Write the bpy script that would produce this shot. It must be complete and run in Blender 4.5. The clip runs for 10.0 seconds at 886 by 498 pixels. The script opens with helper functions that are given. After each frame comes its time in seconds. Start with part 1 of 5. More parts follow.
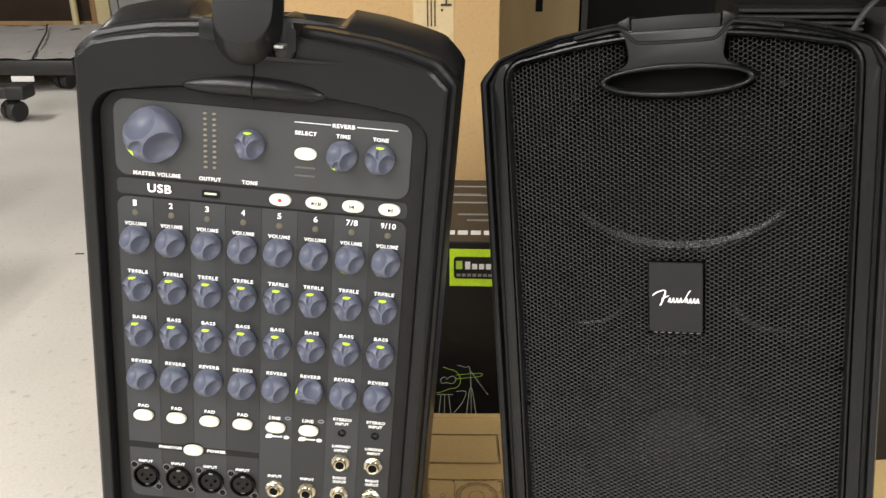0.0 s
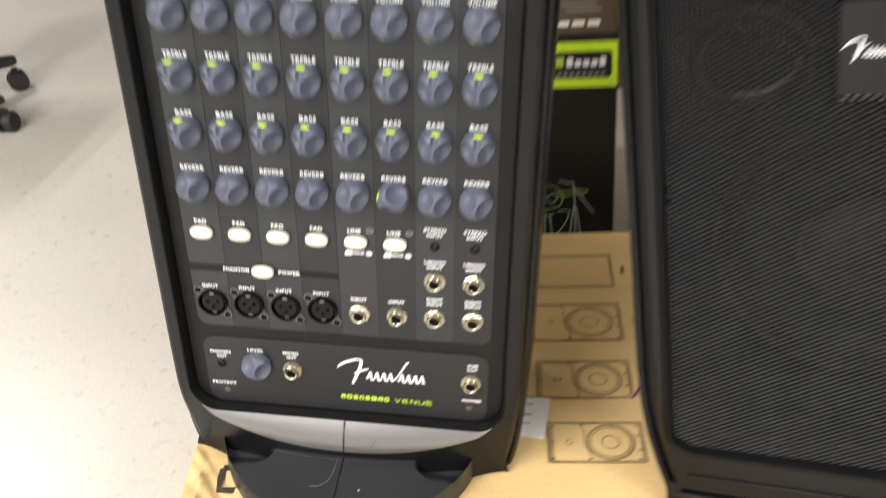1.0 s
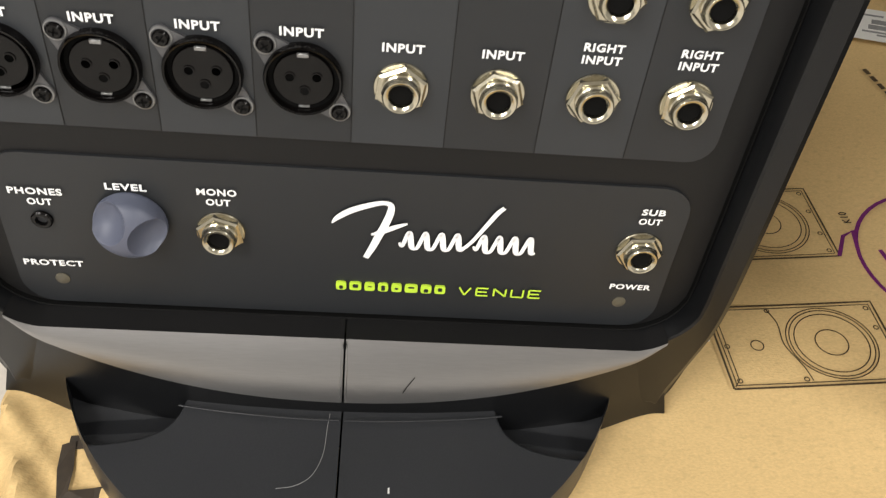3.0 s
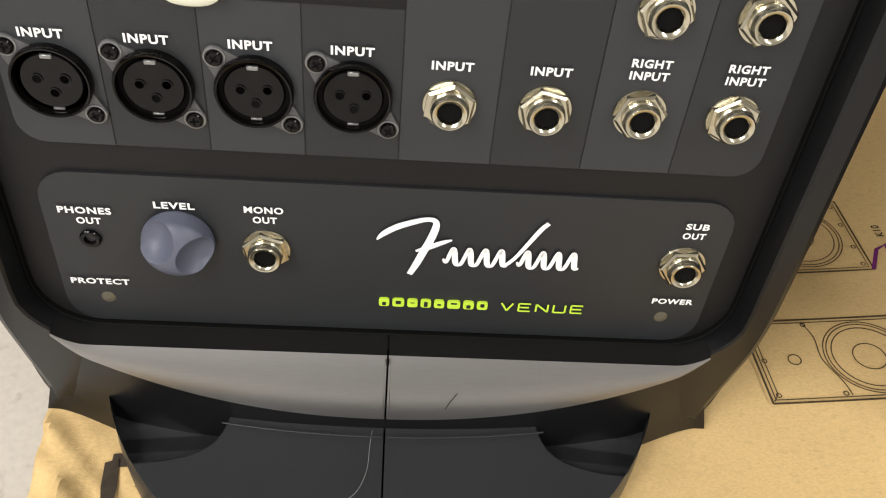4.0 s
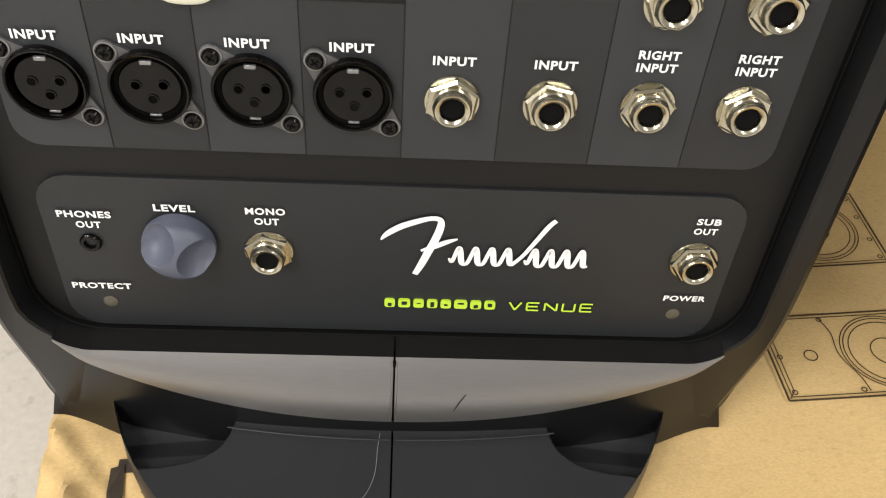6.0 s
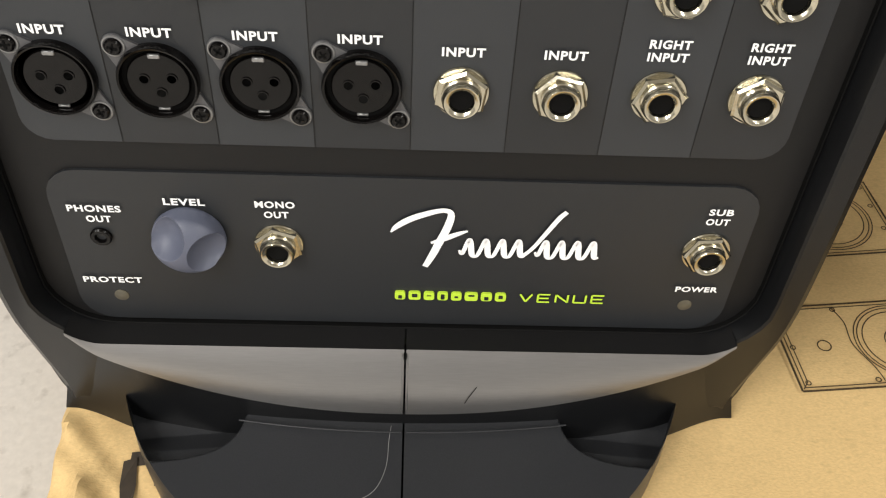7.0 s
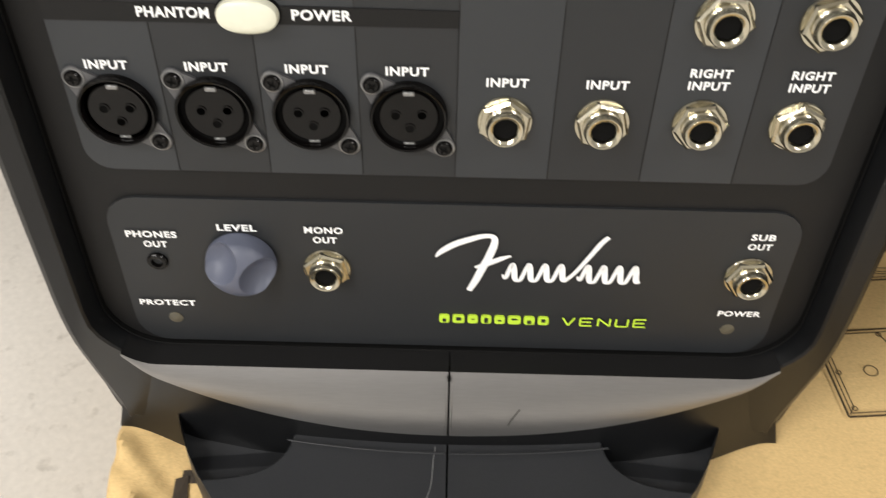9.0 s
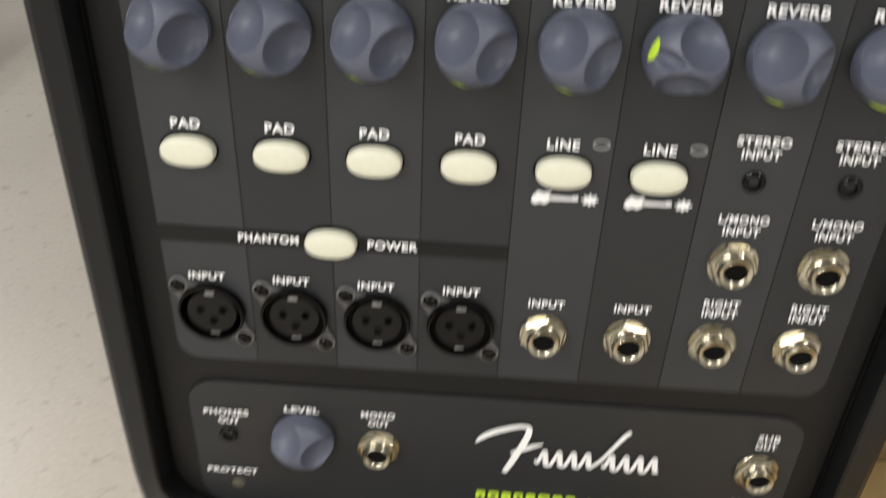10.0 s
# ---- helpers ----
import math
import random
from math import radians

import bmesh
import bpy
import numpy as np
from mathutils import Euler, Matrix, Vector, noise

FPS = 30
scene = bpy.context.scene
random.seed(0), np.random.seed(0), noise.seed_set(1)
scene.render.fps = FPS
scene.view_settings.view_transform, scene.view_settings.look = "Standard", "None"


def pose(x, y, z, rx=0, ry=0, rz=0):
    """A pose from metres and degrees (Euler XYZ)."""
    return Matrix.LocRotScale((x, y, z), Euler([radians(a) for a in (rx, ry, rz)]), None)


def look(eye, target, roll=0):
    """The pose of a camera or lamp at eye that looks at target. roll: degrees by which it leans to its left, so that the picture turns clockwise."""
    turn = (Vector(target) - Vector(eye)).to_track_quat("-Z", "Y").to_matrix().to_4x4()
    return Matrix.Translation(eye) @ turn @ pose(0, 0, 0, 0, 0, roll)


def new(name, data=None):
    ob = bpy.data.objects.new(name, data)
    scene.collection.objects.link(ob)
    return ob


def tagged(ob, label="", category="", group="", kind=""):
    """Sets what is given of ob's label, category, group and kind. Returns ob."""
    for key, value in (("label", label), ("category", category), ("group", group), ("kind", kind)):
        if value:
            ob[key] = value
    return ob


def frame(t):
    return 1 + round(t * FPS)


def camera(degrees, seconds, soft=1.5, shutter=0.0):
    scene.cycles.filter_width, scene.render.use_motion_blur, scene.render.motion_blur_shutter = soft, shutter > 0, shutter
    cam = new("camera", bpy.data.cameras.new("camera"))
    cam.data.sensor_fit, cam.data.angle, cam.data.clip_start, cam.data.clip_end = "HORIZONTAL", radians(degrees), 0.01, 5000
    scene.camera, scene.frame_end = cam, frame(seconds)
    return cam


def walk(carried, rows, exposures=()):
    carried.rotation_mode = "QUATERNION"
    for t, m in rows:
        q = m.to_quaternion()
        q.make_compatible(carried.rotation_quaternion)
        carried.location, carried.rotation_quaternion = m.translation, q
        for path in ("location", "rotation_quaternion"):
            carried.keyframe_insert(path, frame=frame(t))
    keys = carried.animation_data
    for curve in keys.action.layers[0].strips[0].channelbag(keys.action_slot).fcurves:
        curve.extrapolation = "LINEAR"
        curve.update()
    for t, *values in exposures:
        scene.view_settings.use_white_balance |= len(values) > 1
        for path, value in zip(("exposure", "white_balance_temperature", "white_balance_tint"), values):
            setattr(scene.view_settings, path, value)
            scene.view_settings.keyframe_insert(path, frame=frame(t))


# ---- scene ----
cam = camera(54.49, 10.0, 1.15, 0.5)
TOP = 0.30    # height of the carton's top above the floor
LAMP = 28.5   # watts of a tube
MIX = pose(0, 0, TOP, -3, 5, 0) @ pose(0, 0, 0.177)   # frame of the mixer's control panel
SPK = MIX @ pose(0.411, -0.061, -0.1405, -3.07, -10.27, -15.74) @ pose(0, 0, 0.177)   # frame of the loudspeaker
# eye, target and roll, in the panel's frame
PATH = [
    (0, (0.1666, -0.6896, 0.4976), (0.1388, 1.1864, -0.1950), 5.04),
    (0.3, (0.1646, -0.6880, 0.4962), (0.0852, 1.1714, -0.2361), 4.24),
    (0.5, (0.1634, -0.6788, 0.4824), (0.0296, 1.1567, -0.3006), 3.20),
    (0.7, (0.1580, -0.6570, 0.4634), (0.0203, 1.1353, -0.4132), 2.49),
    (1, (0.1464, -0.5678, 0.3909), (-0.0419, 1.1389, -0.6345), 0.55),
    (1.2, (0.1291, -0.4784, 0.3307), (-0.0872, 1.1771, -0.7704), -0.84),
    (1.5, (0.0912, -0.3967, 0.2754), (-0.0501, 1.1979, -0.9235), 0.14),
    (1.7, (0.0827, -0.3509, 0.2330), (-0.0178, 1.1994, -1.0266), 1.13),
    (2, (0.0602, -0.3020, 0.1782), (0.0233, 1.2243, -1.1138), 2.70),
    (2.2, (0.0432, -0.2746, 0.1592), (0.0607, 1.2573, -1.1264), 3.64),
    (3.3, (0.0012, -0.2373, 0.1274), (0.1707, 1.2309, -1.2202), 7.38),
    (3.5, (-0.0040, -0.2390, 0.1302), (0.1386, 1.2481, -1.1995), 6.73),
    (4, (-0.0029, -0.2390, 0.1289), (0.1306, 1.2679, -1.1793), 5.86),
    (4.5, (-0.0012, -0.2363, 0.1275), (0.1176, 1.2648, -1.1887), 4.90),
    (5, (0.0004, -0.2353, 0.1253), (0.1204, 1.2694, -1.1868), 4.75),
    (5.5, (0.0000, -0.2347, 0.1257), (0.1128, 1.2718, -1.1849), 4.66),
    (7, (0.0003, -0.2324, 0.1255), (0.0803, 1.2552, -1.2089), 3.42),
    (7.5, (-0.0000, -0.2322, 0.1244), (0.0655, 1.2544, -1.2119), 2.87),
    (8, (-0.0006, -0.2317, 0.1245), (0.0486, 1.2560, -1.2113), 2.38),
    (8.5, (-0.0010, -0.2341, 0.1272), (0.0297, 1.2600, -1.2019), 2.03),
    (9, (-0.0013, -0.2369, 0.1308), (-0.0157, 1.2836, -1.1684), 1.07),
    (9.2, (-0.0001, -0.2401, 0.1388), (-0.0682, 1.3038, -1.1307), -0.14),
    (9.5, (-0.0008, -0.2583, 0.1536), (-0.1207, 1.3740, -0.9959), -0.54),
    (9.7, (-0.0030, -0.2650, 0.1651), (-0.1390, 1.3700, -0.9788), -0.27),
    (10, (-0.0137, -0.2525, 0.1833), (-0.0744, 1.4196, -0.9123), 2.38),
]
walk(cam, [(t, MIX @ look(eye, target, roll)) for t, eye, target, roll in PATH],
     exposures=((0, 0.14), (1.0, 0.12), (1.5, -0.16), (1.9, -0.24), (2.4, -0.34), (3.3, -0.36), (8.5, -0.42), (9.0, -0.39), (9.5, -0.28), (9.7, -0.45), (10.0, -0.68)))

# ---- world, lamps ----
world = bpy.data.worlds.new("world")
scene.world = world
world.use_nodes = True
world.node_tree.nodes["Background"].inputs["Color"].default_value = (0.9, 0.95, 1.0, 1)
world.node_tree.nodes["Background"].inputs["Strength"].default_value = 0.05
CEIL = 2.75
TUBES = [(x, y) for x in (-2.5, -1.1) for y in (-4.4, -2.9, -1.5)] + [(2.3, -4.4), (2.3, -2.9), (2.3, -1.5), (-2.9, 2.3)]
for lx, ly in TUBES:
    for off in (-0.14, 0.14):
        tube = bpy.data.lights.new("tube_light", "AREA")
        tube.shape, tube.size, tube.size_y, tube.energy, tube.color = "RECTANGLE", 0.10, 1.15, LAMP, (1.0, 0.972, 0.93)
        new("tube_light", tube).matrix_world = pose(lx + off, ly, CEIL - 0.05)


# ---- materials ----
def mat(name, base, rough=0.5, metal=0.0, vary=0.15, scale=30.0, bump=0.1, grain=400.0, stretch=(1, 1, 1), second=None, mix=(0.45, 0.62),
        rough_vary=0.08, random=0.0, spec=0.5):
    """Base colour varied by a broad and a fine noise, with fine relief."""
    m = bpy.data.materials.new(name)
    m.use_nodes = True
    nt = m.node_tree
    p = nt.nodes["Principled BSDF"]
    p.inputs["Metallic"].default_value = metal
    p.inputs["Specular IOR Level"].default_value = spec
    co = nt.nodes.new("ShaderNodeTexCoord")
    mp = nt.nodes.new("ShaderNodeMapping")
    mp.inputs["Scale"].default_value = stretch
    nt.links.new(co.outputs["Object"], mp.inputs["Vector"])

    def tex(s, detail=3.0):
        n = nt.nodes.new("ShaderNodeTexNoise")
        n.inputs["Scale"].default_value, n.inputs["Detail"].default_value = s, detail
        nt.links.new(mp.outputs["Vector"], n.inputs["Vector"])
        return n.outputs["Fac"]
    broad, fine = tex(scale), tex(grain, 2.0)
    ramp = nt.nodes.new("ShaderNodeValToRGB")
    lo, hi = [min(1, c * (1 - vary)) for c in base], [min(1, c * (1 + vary)) for c in base]
    ramp.color_ramp.elements[0].position, ramp.color_ramp.elements[1].position = 0.3, 0.7
    ramp.color_ramp.elements[0].color, ramp.color_ramp.elements[1].color = (*lo, 1), (*hi, 1)
    add = nt.nodes.new("ShaderNodeMath")
    add.operation = "MULTIPLY_ADD"
    add.inputs[1].default_value, add.inputs[2].default_value = 0.5, 0.0
    nt.links.new(fine, add.inputs[0])
    half = nt.nodes.new("ShaderNodeMath")
    half.operation = "MULTIPLY_ADD"
    half.inputs[1].default_value = 0.5
    nt.links.new(broad, half.inputs[0])
    nt.links.new(add.outputs[0], half.inputs[2])
    nt.links.new(half.outputs[0], ramp.inputs["Fac"])
    col = ramp.outputs["Color"]
    if second:
        r2 = nt.nodes.new("ShaderNodeMapRange")
        r2.inputs["From Min"].default_value, r2.inputs["From Max"].default_value = mix
        nt.links.new(tex(grain * 0.35, 4.0), r2.inputs["Value"])
        mx = nt.nodes.new("ShaderNodeMix")
        mx.data_type = "RGBA"
        nt.links.new(r2.outputs["Result"], mx.inputs["Factor"])
        nt.links.new(col, mx.inputs["A"])
        mx.inputs["B"].default_value = (*second, 1)
        col = mx.outputs["Result"]
    if random:
        info, hsv = nt.nodes.new("ShaderNodeObjectInfo"), nt.nodes.new("ShaderNodeHueSaturation")
        r3 = nt.nodes.new("ShaderNodeMapRange")
        r3.inputs["To Min"].default_value, r3.inputs["To Max"].default_value = 1 - random, 1 + random
        nt.links.new(info.outputs["Random"], r3.inputs["Value"])
        nt.links.new(r3.outputs["Result"], hsv.inputs["Value"])
        nt.links.new(col, hsv.inputs["Color"])
        col = hsv.outputs["Color"]
    nt.links.new(col, p.inputs["Base Color"])
    rr = nt.nodes.new("ShaderNodeMapRange")
    rr.inputs["To Min"].default_value, rr.inputs["To Max"].default_value = max(0.02, rough - rough_vary), min(1, rough + rough_vary)
    nt.links.new(broad, rr.inputs["Value"])
    nt.links.new(rr.outputs["Result"], p.inputs["Roughness"])
    if bump:
        b = nt.nodes.new("ShaderNodeBump")
        b.inputs["Strength"].default_value, b.inputs["Distance"].default_value = bump, 0.001
        nt.links.new(fine, b.inputs["Height"])
        nt.links.new(b.outputs["Normal"], p.inputs["Normal"])
    return m


SHELL = mat("moulded_black_plastic", (0.0062, 0.0065, 0.0072), 0.31, bump=0.10, grain=2200, scale=8, rough_vary=0.06, spec=0.28)
FOOT = mat("smooth_black_plastic", (0.0250, 0.0262, 0.0290), 0.36, bump=0.07, grain=1500, scale=10, second=(0.03, 0.03, 0.032), mix=(0.70, 0.82), spec=0.42)
PANEL = mat("matt_black_panel", (0.0088, 0.0086, 0.0088), 0.5, bump=0.05, grain=2500, scale=12, spec=0.24)
PLATE = mat("charcoal_overlay", (0.031, 0.033, 0.0355), 0.5, bump=0.06, grain=2600, scale=14, vary=0.1)
STRIP_L = mat("grey_channel_overlay", (0.0235, 0.0262, 0.0300), 0.5, bump=0.06, grain=2600, scale=14, vary=0.08)
STRIP_D = mat("dark_channel_overlay", (0.0132, 0.0148, 0.0172), 0.5, bump=0.06, grain=2600, scale=14, vary=0.08)
KNOB = mat("blue_grey_rubber", (0.092, 0.102, 0.144), 0.48, bump=0.05, grain=3000, scale=60, vary=0.08)
LIME = mat("lime_paint", (0.52, 0.75, 0.05), 0.5, bump=0.0, vary=0.06)
INK = mat("white_print", (0.86, 0.865, 0.87), 0.55, bump=0.0, vary=0.05)
CREAM = mat("cream_button_plastic", (0.70, 0.70, 0.575), 0.32, bump=0.03, vary=0.04, scale=80)
FAINT = mat("faint_grey_print", (0.085, 0.083, 0.075), 0.5, bump=0.0)
LED = mat("unlit_amber_lens", (0.085, 0.076, 0.055), 0.35, bump=0.0, vary=0.2, scale=300)
METER = mat("unlit_meter_lens", (0.21, 0.19, 0.15), 0.35, bump=0.0)
REDDOT = mat("red_print", (0.6, 0.04, 0.04), 0.5, bump=0.0)
NICKEL = mat("nickel_plate", (0.54, 0.505, 0.40), 0.20, metal=1.0, bump=0.04, grain=900, scale=90, vary=0.12)
ZINC = mat("grey_zinc", (0.26, 0.26, 0.26), 0.35, metal=0.7, bump=0.05)
HOLE = mat("dark_socket", (0.003, 0.003, 0.003), 0.7, bump=0.0, spec=0.1)
EAR = mat("dull_socket_flange", (0.10, 0.10, 0.105), 0.42, metal=0.4, bump=0.05, grain=1500)
SOCKET = mat("black_connector_plastic", (0.0030, 0.0026, 0.0025), 0.16, bump=0.02, grain=1500, spec=0.22)
GOLD = mat("contact_gold", (0.85, 0.6, 0.25), 0.25, metal=1.0, bump=0.0)
SATIN = mat("satin_silver_trim", (0.29, 0.285, 0.285), 0.33, metal=0.9, bump=0.03, grain=500, scale=9, stretch=(0.25, 1, 4), vary=0.06, rough_vary=0.05)
GRILLE = mat("powder_coated_steel", (0.056, 0.056, 0.057), 0.20, bump=0.03, grain=1500, vary=0.2, spec=0.7)
BAFFLE = mat("inner_baffle", (0.0025, 0.0025, 0.0025), 0.6, bump=0.05, spec=0.1)
# lighter, glossier black that paints the lit rims of the horn and ports
HORN_LIT = mat("lit_horn_plastic", (0.02, 0.02, 0.02), 0.28, bump=0.02, spec=0.6)
CONE = mat("speaker_cone", (0.0085, 0.0085, 0.008), 0.6, bump=0.1, spec=0.3)
CAP = mat("paper_dust_cap", (0.030, 0.028, 0.026), 0.55, bump=0.1, spec=0.3)
BADGE = mat("badge_plate", (0.015, 0.015, 0.016), 0.45, bump=0.08, grain=1200, spec=0.2)
CARD = mat("kraft_cardboard", (0.69, 0.487, 0.226), 0.72, bump=0.16, grain=600, scale=6, vary=0.13, stretch=(1, 1.6, 1), second=(0.57, 0.40, 0.185), mix=(0.55, 0.85), spec=0.25)
CARD_B = mat("brown_cardboard", (0.43, 0.285, 0.135), 0.75, bump=0.25, grain=500, scale=4, vary=0.12, second=(0.34, 0.215, 0.1), mix=(0.55, 0.8), spec=0.2)
CARD_D = mat("olive_cardboard", (0.23, 0.17, 0.085), 0.7, bump=0.2, grain=400, scale=5, vary=0.2, stretch=(4, 4, 0.5), spec=0.2)
TAPE = mat("clear_brown_tape", (0.52, 0.41, 0.24), 0.28, bump=0.1, grain=200, vary=0.06)
PRINT = mat("brown_black_print", (0.035, 0.024, 0.014), 0.7, bump=0.0, vary=0.25, scale=200)
PRINT_L = mat("thin_line_print", (0.07, 0.045, 0.02), 0.7, bump=0.0, vary=0.3, scale=200)
MARKER = mat("purple_marker", (0.16, 0.015, 0.14), 0.6, bump=0.0, vary=0.3, scale=120)
PAPER = mat("white_paper", (0.78, 0.77, 0.74), 0.6, bump=0.05, vary=0.04)
PAPER_G = mat("grey_print", (0.25, 0.25, 0.25), 0.6, bump=0.0)
CARTON_K = mat("printed_black_card", (0.006, 0.006, 0.0065), 0.45, bump=0.1, grain=500, vary=0.3)
CARTON_T = mat("printed_brown_black_card", (0.05, 0.038, 0.028), 0.5, bump=0.15, grain=400, vary=0.3)
LIMECARD = mat("lime_print", (0.60, 0.92, 0.03), 0.5, bump=0.05)
PALE = mat("pale_line_print", (0.55, 0.62, 0.5), 0.55, bump=0.0)
PALELIME = mat("lime_line_print", (0.4, 0.62, 0.08), 0.55, bump=0.0)
VINYL = mat("speckled_vinyl", (0.60, 0.57, 0.525), 0.34, bump=0.12, grain=150, scale=2.2, vary=0.10, second=(0.43, 0.40, 0.36), mix=(0.60, 0.78), rough_vary=0.1)
WALLPAINT = mat("wall_paint", (0.36, 0.355, 0.345), 0.8, bump=0.15, grain=120, scale=2, vary=0.05)
TILEWHITE = mat("ceiling_board", (0.45, 0.44, 0.42), 0.9, bump=0.3, grain=90, scale=3, vary=0.06)
BLUE = mat("blue_enamel", (0.025, 0.10, 0.29), 0.35, bump=0.1, grain=120, scale=14, vary=0.25, second=(0.02, 0.05, 0.13), mix=(0.55, 0.75))
STEEL = mat("dull_steel", (0.45, 0.45, 0.44), 0.35, metal=0.9, bump=0.1)
RUBBER = mat("black_rubber", (0.016, 0.016, 0.017), 0.6, bump=0.1)
CHAIRBLK = mat("black_base_plastic", (0.02, 0.019, 0.018), 0.4, bump=0.1)
SHEET = mat("grey_plastic_sheet", (0.38, 0.365, 0.35), 0.45, bump=0.2, grain=40, scale=4, vary=0.08)
GREYBOARD = mat("grey_board_paint", (0.30, 0.30, 0.29), 0.6, bump=0.1, vary=0.06, scale=3)
WALNUT = mat("dark_walnut", (0.032, 0.018, 0.010), 0.5, bump=0.15, stretch=(1, 1, 8), scale=10, vary=0.3)
OAK = mat("tan_wood", (0.33, 0.2, 0.09), 0.5, bump=0.15, stretch=(8, 1, 1), scale=6, vary=0.2)
IVORY = mat("ivory_paint", (0.62, 0.52, 0.30), 0.5, bump=0.1, vary=0.08)
DARKCASE = mat("black_case_cover", (0.003, 0.003, 0.0032), 0.7, bump=0.2, grain=700, vary=0.3, spec=0.12)
GREYCASE = mat("charcoal_case", (0.014, 0.014, 0.0145), 0.5, bump=0.2, grain=700, spec=0.3)


# ---- building helpers ----
def thing(name, m, label, category, group="", kind=""):
    ob = new(name)
    ob.empty_display_size = 0.05
    ob.matrix_world = m
    return tagged(ob, label, category, group, kind)


def mesh_of(bm, name, material, smooth=True, edge=38):
    bmesh.ops.recalc_face_normals(bm, faces=bm.faces)
    me = bpy.data.meshes.new(name)
    bm.to_mesh(me)
    bm.free()
    me.materials.append(material)
    if smooth:
        me.shade_smooth()
        me.set_sharp_from_angle(angle=radians(edge))
    return me


def put(name, me, parent=None, m=Matrix(), label=""):
    ob = new(name, me)
    if parent:
        ob.parent = parent
    ob.matrix_basis = m
    return tagged(ob, label)


def part(name, bm, material, parent, label="", m=Matrix(), smooth=True, edge=38):
    return put(name, mesh_of(bm, name, material, smooth, edge), parent, m, label)


def block(x0, x1, y0, y1, z0, z1, bevel=0.0, seg=2, bm=None):
    own = bmesh.new()
    bmesh.ops.create_cube(own, size=1, matrix=pose((x0 + x1) / 2, (y0 + y1) / 2, (z0 + z1) / 2) @ Matrix.Diagonal((x1 - x0, y1 - y0, z1 - z0, 1)))
    if bevel:
        bmesh.ops.bevel(own, geom=own.edges[:], offset=bevel, segments=seg, affect="EDGES", profile=0.5)
    return own if bm is None else merge(bm, own)


def merge(bm, other, m=None):
    me = bpy.data.meshes.new("tmp")
    other.to_mesh(me)
    other.free()
    if m:
        me.transform(m)
    bm.from_mesh(me)
    bpy.data.meshes.remove(me)
    return bm


def prism(pts, y0, y1, bevel=0.0, seg=2):
    """A plate with outline pts (x, z) from y0 (front) to y1, its front edge rounded."""
    bm = bmesh.new()
    a, b = [bm.verts.new((x, y0, z)) for x, z in pts], [bm.verts.new((x, y1, z)) for x, z in pts]
    front = bm.faces.new(a)
    bm.faces.new(b[::-1])
    for i in range(len(pts)):
        j = (i + 1) % len(pts)
        bm.faces.new((a[i], b[i], b[j], a[j]))
    if bevel:
        bmesh.ops.bevel(bm, geom=list(front.edges), offset=bevel, segments=seg, affect="EDGES", profile=0.5)
    return bm


def loft(loops, close=True, cap0=False, cap1=False):
    bm = bmesh.new()
    rows = [[bm.verts.new(p) for p in loop] for loop in loops]
    n = len(rows[0])
    for a, b in zip(rows, rows[1:]):
        for i in range(n if close else n - 1):
            j = (i + 1) % n
            bm.faces.new((a[i], a[j], b[j], b[i]))
    if cap0:
        bm.faces.new(rows[0][::-1])
    if cap1:
        bm.faces.new(rows[-1])
    return bm


def lathe(profile, n=24, cap=True):
    """Turned about the y axis: profile of (radius, y)."""
    loops = [[(r * math.cos(2 * math.pi * i / n), y, r * math.sin(2 * math.pi * i / n)) for i in range(n)] for r, y in profile]
    return loft(loops, cap0=cap, cap1=cap)


def oval(a, b, n=32, p=2.0, cx=0.0, cz=0.0):
    out = []
    for i in range(n):
        t = 2 * math.pi * i / n
        c, s = math.cos(t), math.sin(t)
        out.append((cx + a * math.copysign(abs(c) ** (2 / p), c), cz + b * math.copysign(abs(s) ** (2 / p), s)))
    return out


def rounded(x0, x1, z0, z1, r, n=5, corners=(1, 1, 1, 1)):
    """Outline of a rectangle; corners: which of top right, top left, bottom left, bottom right are round."""
    out = []
    for k, (cx, cz, sx, sz) in enumerate(((x1, z1, 1, 1), (x0, z1, -1, 1), (x0, z0, -1, -1), (x1, z0, 1, -1))):
        if not corners[k]:
            out.append((cx, cz))
            continue
        for i in range(n + 1):
            t = math.pi / 2 * (k + i / n)
            out.append((cx - sx * r + r * math.cos(t), cz - sz * r + r * math.sin(t)))
    return out


def sweep(pts, r, n=8, caps=True, closed=False):
    """A round bar along points."""
    pts = [Vector(p) for p in pts]
    loops, up = [], Vector((0.13, 0.21, 0.97))
    for i, p in enumerate(pts):
        d = (pts[min(i + 1, len(pts) - 1)] - pts[max(i - 1, 0)]).normalized()
        a = d.cross(up).normalized()
        b = a.cross(d)
        loops.append([p + r * (math.cos(2 * math.pi * k / n) * a + math.sin(2 * math.pi * k / n) * b) for k in range(n)])
    return loft(loops, cap0=caps, cap1=caps)


